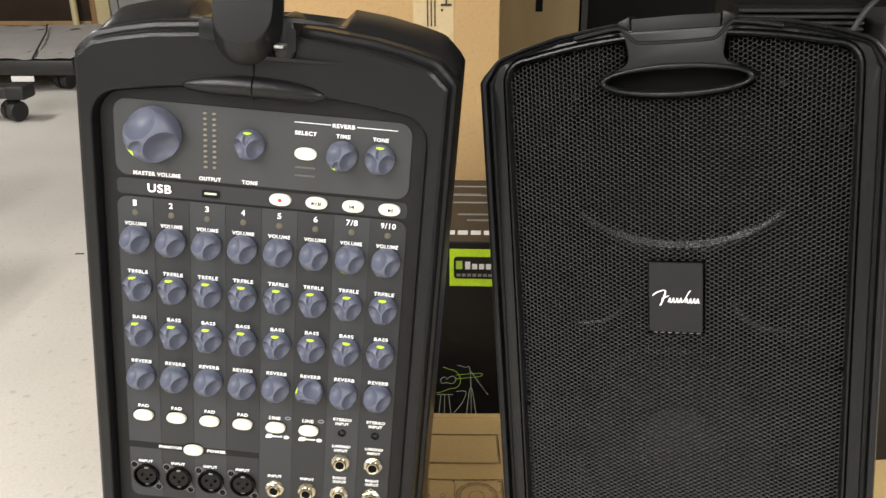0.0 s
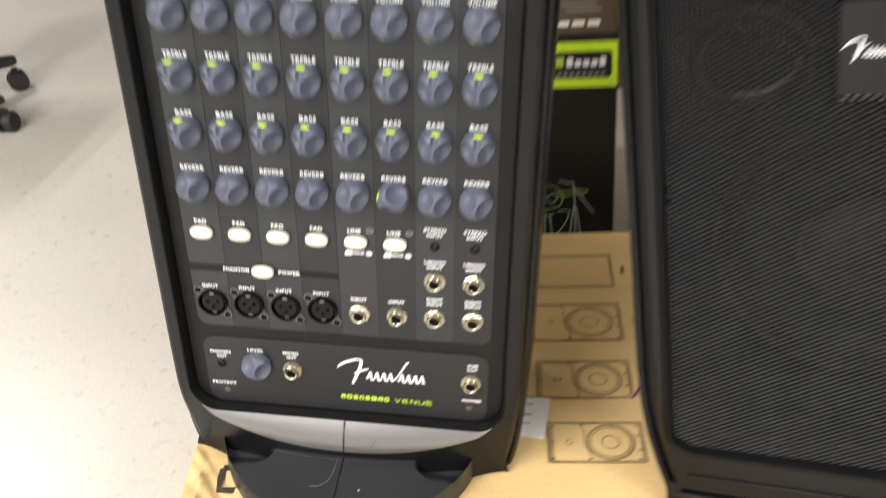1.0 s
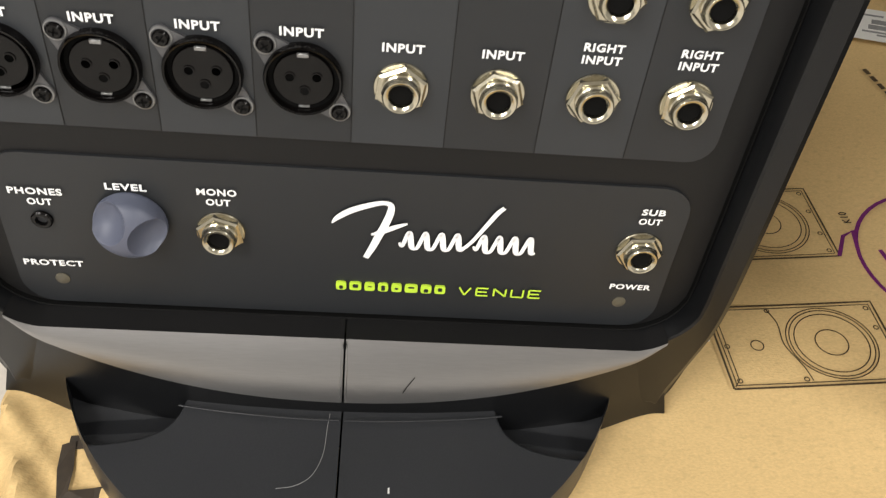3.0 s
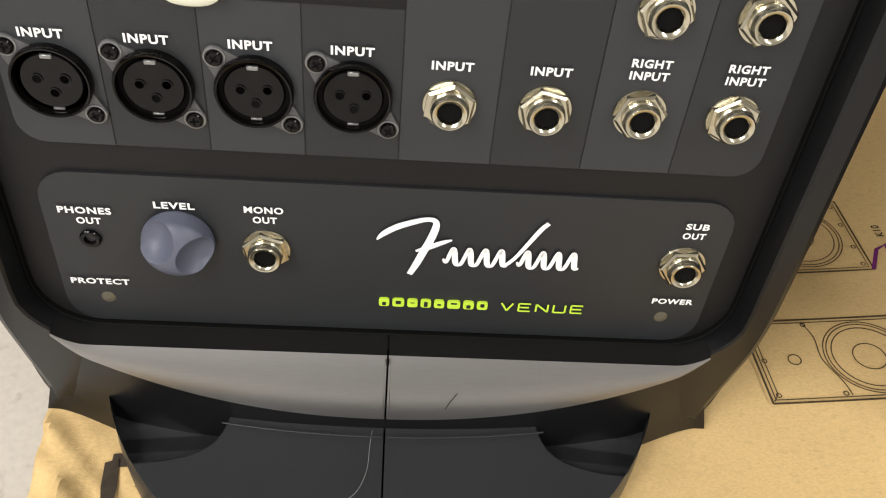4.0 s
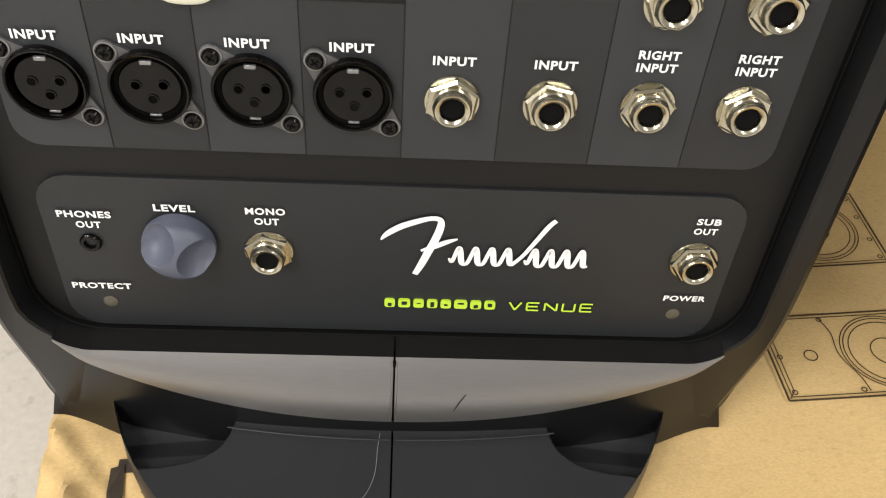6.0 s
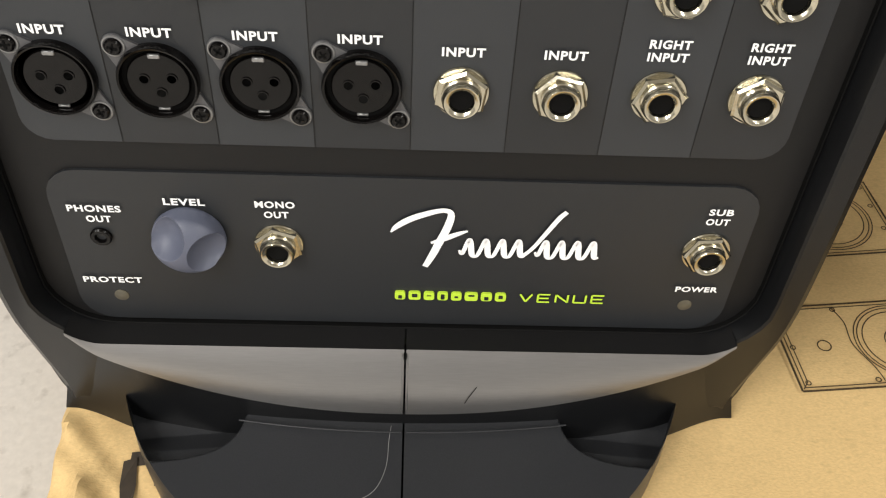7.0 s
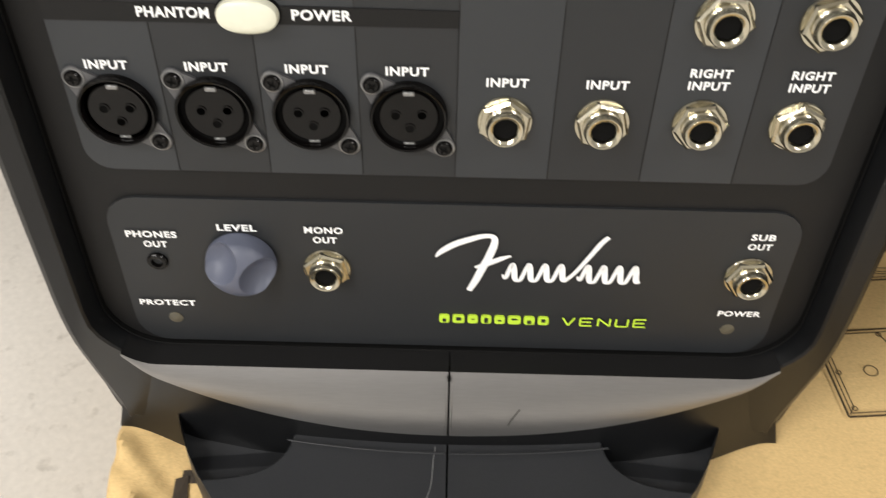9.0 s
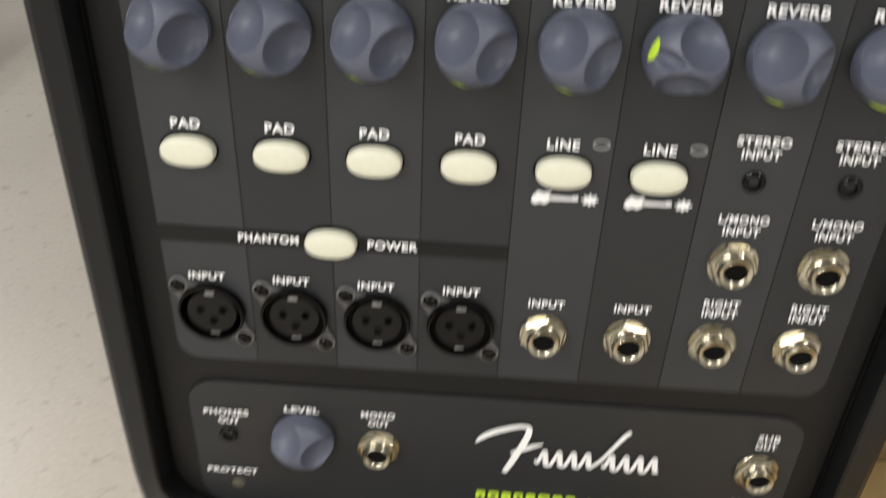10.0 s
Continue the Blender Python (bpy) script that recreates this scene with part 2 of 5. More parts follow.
def ribbon(pts, widths, depth=0.0003, z=0.0):
    """A flat stroke in the xy plane, z up: points (x, y), a width for each."""
    left, right = [], []
    for i, (x, y) in enumerate(pts):
        x0, y0 = pts[max(i - 1, 0)]
        x1, y1 = pts[min(i + 1, len(pts) - 1)]
        d = math.hypot(x1 - x0, y1 - y0) or 1
        nx, ny, w = -(y1 - y0) / d, (x1 - x0) / d, widths[i] / 2
        left.append((x + nx * w, y + ny * w))
        right.append((x - nx * w, y - ny * w))
    bm = bmesh.new()
    top = [[bm.verts.new((p[0], p[1], z + depth)) for p in s] for s in (left, right)]
    for i in range(len(pts) - 1):
        bm.faces.new((top[0][i], top[1][i], top[1][i + 1], top[0][i + 1]))
    return bm


def curve_pts(ctrl, n=10):
    """Smooth points through the control points."""
    out = []
    for i in range(len(ctrl) - 1):
        p = [ctrl[max(0, min(len(ctrl) - 1, i + k))] for k in (-1, 0, 1, 2)]
        for j in range(n):
            t = j / n
            out.append(tuple(0.5 * (2 * b + (c - a) * t + (2 * a - 5 * b + 4 * c - d) * t * t + (3 * b - a - 3 * c + d) * t ** 3)
                             for a, b, c, d in zip(*p)))
    out.append(tuple(ctrl[-1]))
    return out


FONT_CACHE = {}


def lettering(text, width, height, bold=0.03, material=None, shear=0.0):
    """A mesh of the built-in font in the xz plane, facing -y, centred, fitted to width and height."""
    key = (text, width, height, bold, material.name, shear)
    if key in FONT_CACHE:
        return FONT_CACHE[key]
    cu = bpy.data.curves.new("lettering", "FONT")
    cu.body, cu.size, cu.offset, cu.align_x, cu.resolution_u, cu.shear = text, 1.0, bold, "CENTER", 3, shear
    cu.space_character = 1.12
    ob = bpy.data.objects.new("lettering", cu)
    me = bpy.data.meshes.new_from_object(ob)
    bpy.data.objects.remove(ob)
    co = np.array([v.co[:] for v in me.vertices])
    lo, hi = co.min(0), co.max(0)
    for v in me.vertices:
        u = (v.co.x - lo[0]) / (hi[0] - lo[0]) - 0.5
        w = (v.co.y - lo[1]) / (hi[1] - lo[1]) - 0.5
        v.co = (u * width, 0, w * height)
    me.materials.clear()
    me.materials.append(material)
    FONT_CACHE[key] = me
    return me


def flat(me):
    """From the xz plane facing -y to the xy plane facing up."""
    out = me.copy()
    out.transform(pose(0, 0, 0, -90, 0, 0))
    return out


# ---- shared shell of the two nesting cabinets ----
SIDE = [(0.157, 0.383), (0.157, 0.18), (0.157, -0.06), (0.1567, -0.092), (0.1556, -0.120), (0.1530, -0.150), (0.1500, -0.168), (0.1472, -0.18)]
ARCH = [(0.140, 0.3995), (0.118, 0.4055), (0.090, 0.411), (0.045, 0.4155), (0.0, 0.417)]
OUTLINE = ([(0.0, -0.18)] + [(x, z) for x, z in SIDE[::-1]] + ARCH + [(-x, z) for x, z in ARCH[-2::-1]] + [(-x, z) for x, z in SIDE])


def round_outline(hw, z0, z1, arch, r, n=8):
    """Opening with rounded corners and an arched top, z1 at its middle, arch lower at the corners."""
    out = []
    for i in range(n + 1):
        t = -math.pi / 2 + math.pi / 2 * i / n
        out.append((hw - r + r * math.cos(t), z0 + r + r * math.sin(t)))
    zc = z1 - arch
    for i in range(n + 1):
        t = math.pi / 2 * i / n
        out.append((hw - r + r * math.cos(t), zc - r + r * math.sin(t)))
    for i in range(1, 8):
        x = (hw - r) * (1 - i / 8)
        out.append((x, zc + arch * (1 - (x / (hw - r)) ** 2)))
    return out + [(0, z1)] + [(-x, z) for x, z in out[::-1]]


def polar(poly, n, cz):
    """n points of a star-shaped outline, by angle about (0, cz)."""
    out, k = [], len(poly)
    for i in range(n):
        t = 2 * math.pi * i / n
        dx, dz = math.cos(t), math.sin(t)
        best = None
        for j in range(k):
            (ax, az), (bx, bz) = poly[j], poly[(j + 1) % k]
            az, bz = az - cz, bz - cz
            ex, ez = bx - ax, bz - az
            den = dx * ez - dz * ex
            if abs(den) < 1e-12:
                continue
            s, u = (ax * ez - az * ex) / den, (ax * dz - az * dx) / den
            if s > 0 and -1e-6 <= u <= 1 + 1e-6 and (best is None or s > best):
                best = s
        out.append((best * dx, cz + best * dz))
    return out


RING_N, MID = 360, 0.12


def inset(pts, d):
    """Moves outline points inwards by d along their normals."""
    out, n = [], len(pts)
    for i in range(n):
        (ax, az), (bx, bz) = pts[(i - 2) % n], pts[(i + 2) % n]
        L = math.hypot(bx - ax, bz - az) or 1
        out.append((pts[i][0] - d * (bz - az) / L, pts[i][1] + d * (bx - ax) / L))
    return out


OUT = polar(OUTLINE, RING_N, MID)


def at_y(pts, y):
    return [(x, y, z) for x, z in pts]


def front_ring(opening, lip, depth):
    """Face frame: stepped outer rim, broad face, lip round the opening and its inner wall."""
    inner = polar(opening, RING_N, MID)
    face = inset(OUT, 0.0105)
    wide = inset(inner, -lip)
    loops = [at_y(inset(OUT, 0.004), 0.030), at_y(OUT, 0.028), at_y(OUT, 0.010), at_y(inset(OUT, 0.0015), 0.0075), at_y(inset(OUT, 0.0045), 0.0065),
             at_y(inset(OUT, 0.0062), 0.0045), at_y(inset(OUT, 0.0066), -0.005), at_y(inset(OUT, 0.008), -0.0085), at_y(face, -0.0100),
             at_y(wide, -0.0105), at_y(inset(inner, -lip * 0.6), -0.0098), at_y(inset(inner, -lip * 0.2), -0.007), at_y(inner, -0.004), at_y(inset(inner, 0.0003), depth)]
    return loft(loops)

# ---- setting: floor, walls, ceiling ----
floor_ob = tagged(part("floor", block(-4.2, 4.2, -6.2, 6.2, -0.1, 0.0), VINYL, None, smooth=False), "light speckled vinyl floor with a dull shine", "floor", kind="structure")
for wname, dims in (("wall_north", (-4.3, 4.3, 6.2, 6.35, 0, CEIL)), ("wall_south", (-4.3, 4.3, -6.35, -6.2, 0, CEIL)),
                    ("wall_east", (4.2, 4.35, -6.2, 6.2, 0, CEIL)), ("wall_west", (-4.35, -4.2, -6.2, 6.2, 0, CEIL))):
    tagged(part(wname, block(*dims), WALLPAINT, None, smooth=False), "plain beige painted wall", "wall", kind="structure")
tagged(part("ceiling", block(-4.35, 4.35, -6.35, 6.35, CEIL, CEIL + 0.1), TILEWHITE, None, smooth=False), "white ceiling with tube lights", "ceiling", kind="structure")

# ---- powered mixer ----
mixer = thing("powered_mixer", MIX, "black portable powered mixer with blue-grey knobs, standing on a cardboard box", "mixer")
OPENING = round_outline(0.1362, -0.1250, 0.366, 0.010, 0.024)
def belly(x):
    """How far the lower front stands out, across the width."""
    return -0.0025 - 0.0215 * max(0.0, 1 - (x / 0.146) ** 2)


ring = front_ring(OPENING, 0.0025, 0.006)
for v in ring.verts:
    if v.co.z < -0.10 and v.co.y < 0.006 and abs(v.co.x) > 0.02:
        f = min(1.0, (-0.10 - v.co.z) / 0.07)
        f = f * f * (3 - 2 * f) * min(1.0, max(0.0, (abs(v.co.x) - 0.09) / 0.05))
        v.co.y = v.co.y * (1 - f) + (v.co.y + 0.0095) * f
part("face_frame", ring, SHELL, mixer, edge=16)

# rear half of the shell, a little fuller than the front, with the carrying recess in its top
rear_loops = []
for d, y in ((0.004, 0.030), (0.000, 0.0335), (-0.0015, 0.050), (-0.003, 0.075), (-0.0015, 0.11), (0.003, 0.14), (0.012, 0.158)):
    pts = inset(OUT, d)
    dip = 0.030 if 0.034 < y < 0.13 else 0.0
    pts = [(x, z - dip * max(0.0, 1 - ((x + 0.005) / 0.066) ** 4) if z > 0.36 and abs(x + 0.005) < 0.066 else z) for x, z in pts]
    swell = 0.011 * math.sin(math.pi * min(1.0, max(0.0, (y - 0.030) / 0.11)))
    pts = [(x * (1 + 0.3 * swell), z + swell * min(1.0, max(0.0, (z - 0.32) / 0.06))) for x, z in pts]
    rear_loops.append(at_y(pts, y))
part("rear_shell", loft(rear_loops, cap0=True, cap1=True), SHELL, mixer)
part("groove", loft([at_y(inset(OUT, 0.006), 0.0285), at_y(inset(OUT, 0.006), 0.034)]), HOLE, mixer)

# control panel and its overlays
part("control_panel", prism(polar(inset(polar(OPENING, 200, MID), 0.0002), 200, MID), 0.0012, 0.012), PANEL, mixer, "matt black control panel", smooth=False)
part("gasket", loft([at_y(inset(polar(OPENING, RING_N, MID), a), y) for a, y in ((0.0003, -0.0008), (0.0006, -0.0012), (0.0010, -0.0008), (0.0012, 0.002))]), HOLE, mixer)
top_plate = [(x, z) for x, z in rounded(-0.1235, 0.1235, 0.2835, 0.3475, 0.0105)]
top_plate = [(x, z + 0.004 * (1 - (x / 0.1235) ** 2) if z > 0.31 else z) for x, z in top_plate]
part("upper_overlay", prism(top_plate, 0.0, 0.002), PLATE, mixer, smooth=False)
part("usb_strip", prism(rounded(-0.1235, 0.1235, 0.2665, 0.2805, 0.004), 0.0004, 0.002), STRIP_D, mixer, smooth=False)
PITCH = 0.031
for c in range(8):
    x0 = (c - 4) * PITCH
    corners = (c == 7, c == 0, c == 0, c == 7)
    part("channel_strip", prism(rounded(x0 + 0.0001, x0 + PITCH - 0.0001, -0.0395, 0.2645, 0.009, corners=corners), 0.0, 0.002), STRIP_L if c % 2 == 0 else STRIP_D, mixer, smooth=False)
for c in range(1, 8):
    part("strip_line", block((c - 4) * PITCH - 0.00012, (c - 4) * PITCH + 0.00012, -0.0002, 0.001, -0.0392, 0.2642), PANEL, mixer, smooth=False)
part("lower_overlay", prism(rounded(-0.1235, 0.1235, -0.1225, -0.0515, 0.012), 0.0, 0.002), STRIP_D, mixer, smooth=False)
part("phantom_band", prism([(-0.124, 0.0212), (0.0, 0.0202), (0.0, 0.0148), (-0.124, 0.0148)], -0.0005, 0.001), PANEL, mixer, smooth=False)


def sign(text, x, z, w, h=0.0036, bold=0.034, material=INK, name="printed_label", shear=0.0):
    put(name, lettering(text, w, h, bold, material, shear), mixer, pose(x, -0.0009, z))


COLS = [(c - 3.5) * PITCH for c in range(8)]
for c, x in enumerate(COLS):
    num = ("1", "2", "3", "4", "5", "6", "7/8", "9/10")[c]
    sign(num, x, 0.2592, (0.0030 if c == 0 else 0.0034) if c < 6 else (0.0098, 0.0128)[c - 6], 0.0052, 0.02)
    part("signal_lamp", lathe([(0.0028, 0.0005), (0.0028, -0.0006), (0.0016, -0.0011), (0.0001, -0.0012)], 16), LED, mixer, "unlit amber signal lamp", pose(x, 0, 0.2502))
    for word, z, w in (("VOLUME", 0.2405, 0.0190), ("TREBLE", 0.196, 0.0178), ("BASS", 0.152, 0.0125), ("REVERB", 0.1078, 0.0182)):
        sign(word, x, z, w, 0.0035)
    if c < 4:
        sign("PAD", x, 0.0612, 0.0098, 0.0034)
        sign("INPUT", x, 0.0004, 0.0134, 0.0031)
    elif c < 6:
        sign("LINE", x - 0.001, 0.0612, 0.0105, 0.0034)
        sign("INPUT", x, -0.0027, 0.0132, 0.0031)
    else:
        for word, z, w in (("STEREO", 0.0662, 0.0172), ("INPUT", 0.0616, 0.0125), ("L/MONO", 0.0373, 0.0168), ("INPUT", 0.0327, 0.0125), ("RIGHT", 0.0021, 0.0129), ("INPUT", -0.0022, 0.0127)):
            sign(word, x, z, w, 0.0030)
for word, x, z, w, h in (("MASTER VOLUME", -0.0885, 0.2862, 0.0400, 0.0036), ("OUTPUT", -0.0436, 0.2862, 0.0185, 0.0035), ("TONE", -0.010, 0.2862, 0.0132, 0.0035),
                         ("SELECT", 0.0362, 0.3328, 0.0182, 0.0034), ("TIME", 0.067, 0.3328, 0.0118, 0.0034), ("TONE", 0.098, 0.3328, 0.0130, 0.0034), ("REVERB", 0.0672, 0.3412, 0.0185, 0.0035),
                         ("PHANTOM", -0.0845, 0.0182, 0.0215, 0.0034), ("POWER", -0.0405, 0.0182, 0.0178, 0.0034), ("LEVEL", -0.0772, -0.0634, 0.0142, 0.0030),
                         ("PHONES", -0.1085, -0.0673, 0.0184, 0.0030), ("OUT", -0.1078, -0.0719, 0.0086, 0.0030), ("MONO", -0.0462, -0.0636, 0.0138, 0.0030), ("OUT", -0.0460, -0.0681, 0.0086, 0.0030),
                         ("PROTECT", -0.1090, -0.1013, 0.0216, 0.0029), ("SUB", 0.1098, -0.0620, 0.0088, 0.0029), ("OUT", 0.1095, -0.0664, 0.0086, 0.0029), ("POWER", 0.1100, -0.0998, 0.0163, 0.0028)):
    sign(word, x, z, w, h)
sign("USB", -0.0868, 0.2737, 0.0205, 0.0078, 0.03)
for x0, x1 in ((0.0265, 0.0565), (0.0780, 0.1115)):
    part("print_line", block(x0, x1, -0.0009, 0.0, 0.3412, 0.3417), INK, mixer, smooth=False)
for z in (0.3035, 0.2965):
    part("faint_print", block(0.0275, 0.0445, -0.0006, 0.0, z - 0.0008, z + 0.0008), FAINT, mixer, smooth=False)

# level meter
for i in range(11):
    for x in (-0.0473, -0.0397):
        part("meter_segment", block(x - 0.0015, x + 0.0015, -0.0009, 0.001, 0.2952 + i * 0.00455, 0.2971 + i * 0.00455, 0.0004, 1), METER, mixer)
# usb socket
port = part("usb_socket", loft([at_y(rounded(-a, a, -b, b, 0.0008, 2), y) for a, b, y in ((0.0072, 0.0030, 0.001), (0.0072, 0.0030, -0.0014), (0.0060, 0.0019, -0.0014), (0.0060, 0.0019, 0.006))], cap1=True), SOCKET, mixer, "", pose(-0.0433, 0, 0.2728))
part("contact_tongue", block(-0.005, 0.005, -0.0012, 0.004, -0.0003, 0.0013), CREAM, port, "pale contact tongue", smooth=False)


def knob_mesh(radius, height, n=112, rings=30, notch=True):
    """Tall domed knob with two deep finger scoops, a narrow one at the pointer (+z) and a Y-shaped ridge between them."""
    def surface(x, z):
        u, v = x / radius, z / radius
        r = min(1.0, math.hypot(u, v))
        y = height * (0.42 + 0.58 * math.sqrt(1 - (0.985 * r) ** 2.2))
        for cx, cz, ax, az, low in ((0.78, -0.20, 0.72, 0.90, 0.20), (-0.78, -0.20, 0.72, 0.90, 0.20), (0.0, 0.78, 0.29, 0.60, 0.66))[:3 if notch else 2]:
            d2 = ((u - cx) / ax) ** 2 + ((v - cz) / az) ** 2
            if d2 < 1:
                y = min(y, height * (low + (1.02 - low) * d2 ** 1.35))
        return y
    bm = bmesh.new()
    rows = [[bm.verts.new((0, -surface(0, 0), 0))]]
    for k in range(1, rings + 1):
        rr = radius * k / rings
        rows.append([bm.verts.new((rr * math.sin(2 * math.pi * i / n), -surface(rr * math.sin(2 * math.pi * i / n), rr * math.cos(2 * math.pi * i / n)), rr * math.cos(2 * math.pi * i / n))) for i in range(n)])
    for rr, y in ((1.03, height * 0.28), (1.04, 0.0010), (0.99, 0.0004), (0.98, -0.001)):
        rows.append([bm.verts.new((radius * rr * math.sin(2 * math.pi * i / n), -min(y, -rows[rings][i].co.y) if y > 0.002 else -y, radius * rr * math.cos(2 * math.pi * i / n))) for i in range(n)])
    for i in range(n):
        bm.faces.new((rows[0][0], rows[1][i], rows[1][(i + 1) % n]))
        for a, b in zip(rows[1:], rows[2:]):
            bm.faces.new((a[i], b[i], b[(i + 1) % n], a[(i + 1) % n]))
    me = mesh_of(bm, "knob", KNOB, edge=24)
    # pointer: a lens at the rim, just over the surface
    pm = bmesh.new()
    grid = []
    for j in range(7):
        v = j / 6
        half = 0.25 * math.sin(math.pi * min(0.98, 0.5 + v * 0.5)) + 0.015
        row = []
        for i in range(7):
            u = (i / 6 - 0.5) * 2 * half
            rr = 1.0 - v * 0.15
            x, z = radius * rr * math.sin(u * 1.15), radius * rr * math.cos(u * 1.15)
            row.append(pm.verts.new((x, -surface(x, z) - 0.0004, z)))
        grid.append(row)
    for j in range(6):
        for i in range(6):
            pm.faces.new((grid[j][i], grid[j][i + 1], grid[j + 1][i + 1], grid[j + 1][i]))
    return me, mesh_of(pm, "pointer", LIME)


KNOB_N = knob_mesh(0.0119, 0.0160, 112, 36, False)
KNOB_S, KNOB_L, KNOB_M = knob_mesh(0.0119, 0.0166), knob_mesh(0.0220, 0.0240, 128, 36), knob_mesh(0.0124, 0.0114, 144, 48, False)


def knob(x, z, turn, meshes=KNOB_S, label=""):
    k = put("knob", meshes[0], mixer, pose(x, -0.0005, z, 0, turn, 0), label)
    put("pointer", meshes[1], k, Matrix(), "lime pointer mark")


for c, x in enumerate(COLS):
    knob(x, 0.2270, -157 + (c * 7) % 5, KNOB_N)
    knob(x, 0.1826, (-9, -3, 2, 3, 1, -6, -2, -1)[c])
    knob(x, 0.1386, (-5, 1, 0, 2, 0, 2, 7, 3)[c])
    knob(x, 0.0942, (-160, -154, -155, -157, -158, -72, -161, -158)[c], KNOB_S if c == 5 else KNOB_N)
knob(-0.0892, 0.3212, -133, KNOB_L, "large blue-grey master volume knob")
knob(-0.0098, 0.3195, 0)
knob(0.0668, 0.3172, -152)
knob(0.0982, 0.3172, 2)
put("knob", KNOB_M[0], mixer, pose(-0.0772, -0.0005, -0.0786, 0, -157, 0))


def button_mesh(a, b, h):
    return mesh_of(loft([at_y(oval(a * s, b * s, 40, 2.3), -y) for s, y in ((1.0, -0.001), (1.0, h * 0.55), (0.96, h * 0.85), (0.85, h), (0.5, h * 1.06), (0.05, h * 1.08))], cap1=True), "button", CREAM)


BUTTON, BUTTON_S = button_mesh(0.0092, 0.0053, 0.0034), button_mesh(0.0092, 0.0052, 0.0020)
WELL = mesh_of(loft([at_y(oval(0.0098, 0.0061, 40, 2.3), y) for y in (-0.0006, 0.001)], cap0=True), "button_well", HOLE)
for x, z in [(x, 0.0516) for x in COLS[:6]] + [(-0.0622, 0.0182)]:
    put("push_button", BUTTON, mixer, pose(x, -0.0007, z), "cream oval push button")
    put("button_well", WELL, mixer, pose(x, 0, z))
for k, x in enumerate((0.0160, 0.0468, 0.0778, 0.1086)):
    key = put("transport_button", BUTTON_S, mixer, pose(x, -0.0007, 0.2738), "flat cream oval transport button")
    y = -0.0026
    tri = lambda cx, s: prism([(cx - 0.0014 * s, 0.0015), (cx - 0.0014 * s, -0.0015), (cx + 0.0016 * s, 0)], y, y + 0.0008)
    bar = lambda cx, w=0.00035, lean=0.0: prism([(cx - w + lean, 0.0016), (cx + w + lean, 0.0016), (cx + w - lean, -0.0016), (cx - w - lean, -0.0016)], y, y + 0.0008)
    if k == 0:
        part("record_mark", lathe([(0.0016, y + 0.0008), (0.0016, y)], 16), REDDOT, key, "red record dot")
    if k == 1:
        for b in (tri(-0.0026, 1), bar(-0.0002, 0.0003, 0.0007), bar(0.0020), bar(0.0034)):
            part("symbol", b, PRINT, key, smooth=False)
    if k >= 2:
        s = -1 if k == 2 else 1
        part("symbol", tri(0.0003 * s, s), PRINT, key, smooth=False)
        part("symbol", bar(0.0024 * s), PRINT, key, smooth=False)
put("select_button", BUTTON_S, mixer, pose(0.0365, -0.0007, 0.3155), "flat cream oval select button")

# instrument icons by the line switches
for x in COLS[4:6]:
    body = [(-0.0090, 0.0006), (-0.0096, -0.0012), (-0.0082, -0.0024), (-0.0064, -0.0017), (-0.0050, -0.0022), (-0.0034, -0.0012), (-0.0030, 0.0002), (-0.0040, 0.0012), (-0.0030, 0.0023), (-0.0055, 0.0017), (-0.0075, 0.0022)]
    part("guitar_icon", merge(merge(prism(body, -0.0009, 0), prism([(-0.0036, 0.0006), (0.0040, 0.0004), (0.0040, -0.0004), (-0.0036, -0.0006)], -0.0009, 0)), prism([(0.0040, 0.0008), (0.0060, 0.0010), (0.0062, -0.0002), (0.0042, -0.0006)], -0.0009, 0)), INK, mixer, smooth=False, m=pose(x, 0, 0.0412))
    star = []
    for i in range(16):
        r = 0.0030 if i % 2 == 0 else 0.0016
        star.append((r * math.cos(i * math.pi / 8), 0.75 * r * math.sin(i * math.pi / 8)))
    part("lamp_icon", prism(star, -0.0009, 0), INK, mixer, smooth=False, m=pose(x + 0.0100, 0, 0.0412))
    part("loop_icon", loft([at_y(oval(a, b, 24), y) for a, b, y in ((0.0029, 0.0017, 0), (0.0029, 0.0017, -0.0009), (0.0023, 0.0011, -0.0009), (0.0023, 0.0011, 0))]), PAPER_G, mixer, m=pose(x + 0.0112, 0, 0.0618))


def hexagon(r):
    return [(r * math.cos(math.pi / 3 * i + 0.4), r * math.sin(math.pi / 3 * i + 0.4)) for i in range(6)]


JACK_WASHER = mesh_of(lathe([(0.0045, 0.0002), (0.0088, 0.0002), (0.0089, -0.0004), (0.0086, -0.0009), (0.0045, -0.0009)], 40, cap=False), "washer", NICKEL)
nut = loft([at_y(hexagon(r), y) for r, y in ((0.0087, -0.0008), (0.0088, -0.0026), (0.0079, -0.0033))], cap1=True)
JACK_NUT = mesh_of(nut, "hex_nut", NICKEL)
JACK_BUSH = mesh_of(lathe([(0.0063, -0.0030), (0.0063, -0.0037), (0.0059, -0.0041), (0.0061, -0.0046), (0.0059, -0.0051), (0.0061, -0.0056), (0.0059, -0.0064), (0.0055, -0.0069), (0.0048, -0.0068), (0.0040, -0.0060), (0.0036, 0.001)], 36, cap=False), "bushing", NICKEL)
JACK_HOLE = mesh_of(lathe([(0.0038, -0.0046), (0.0001, -0.0045)], 24), "socket_hole", HOLE)


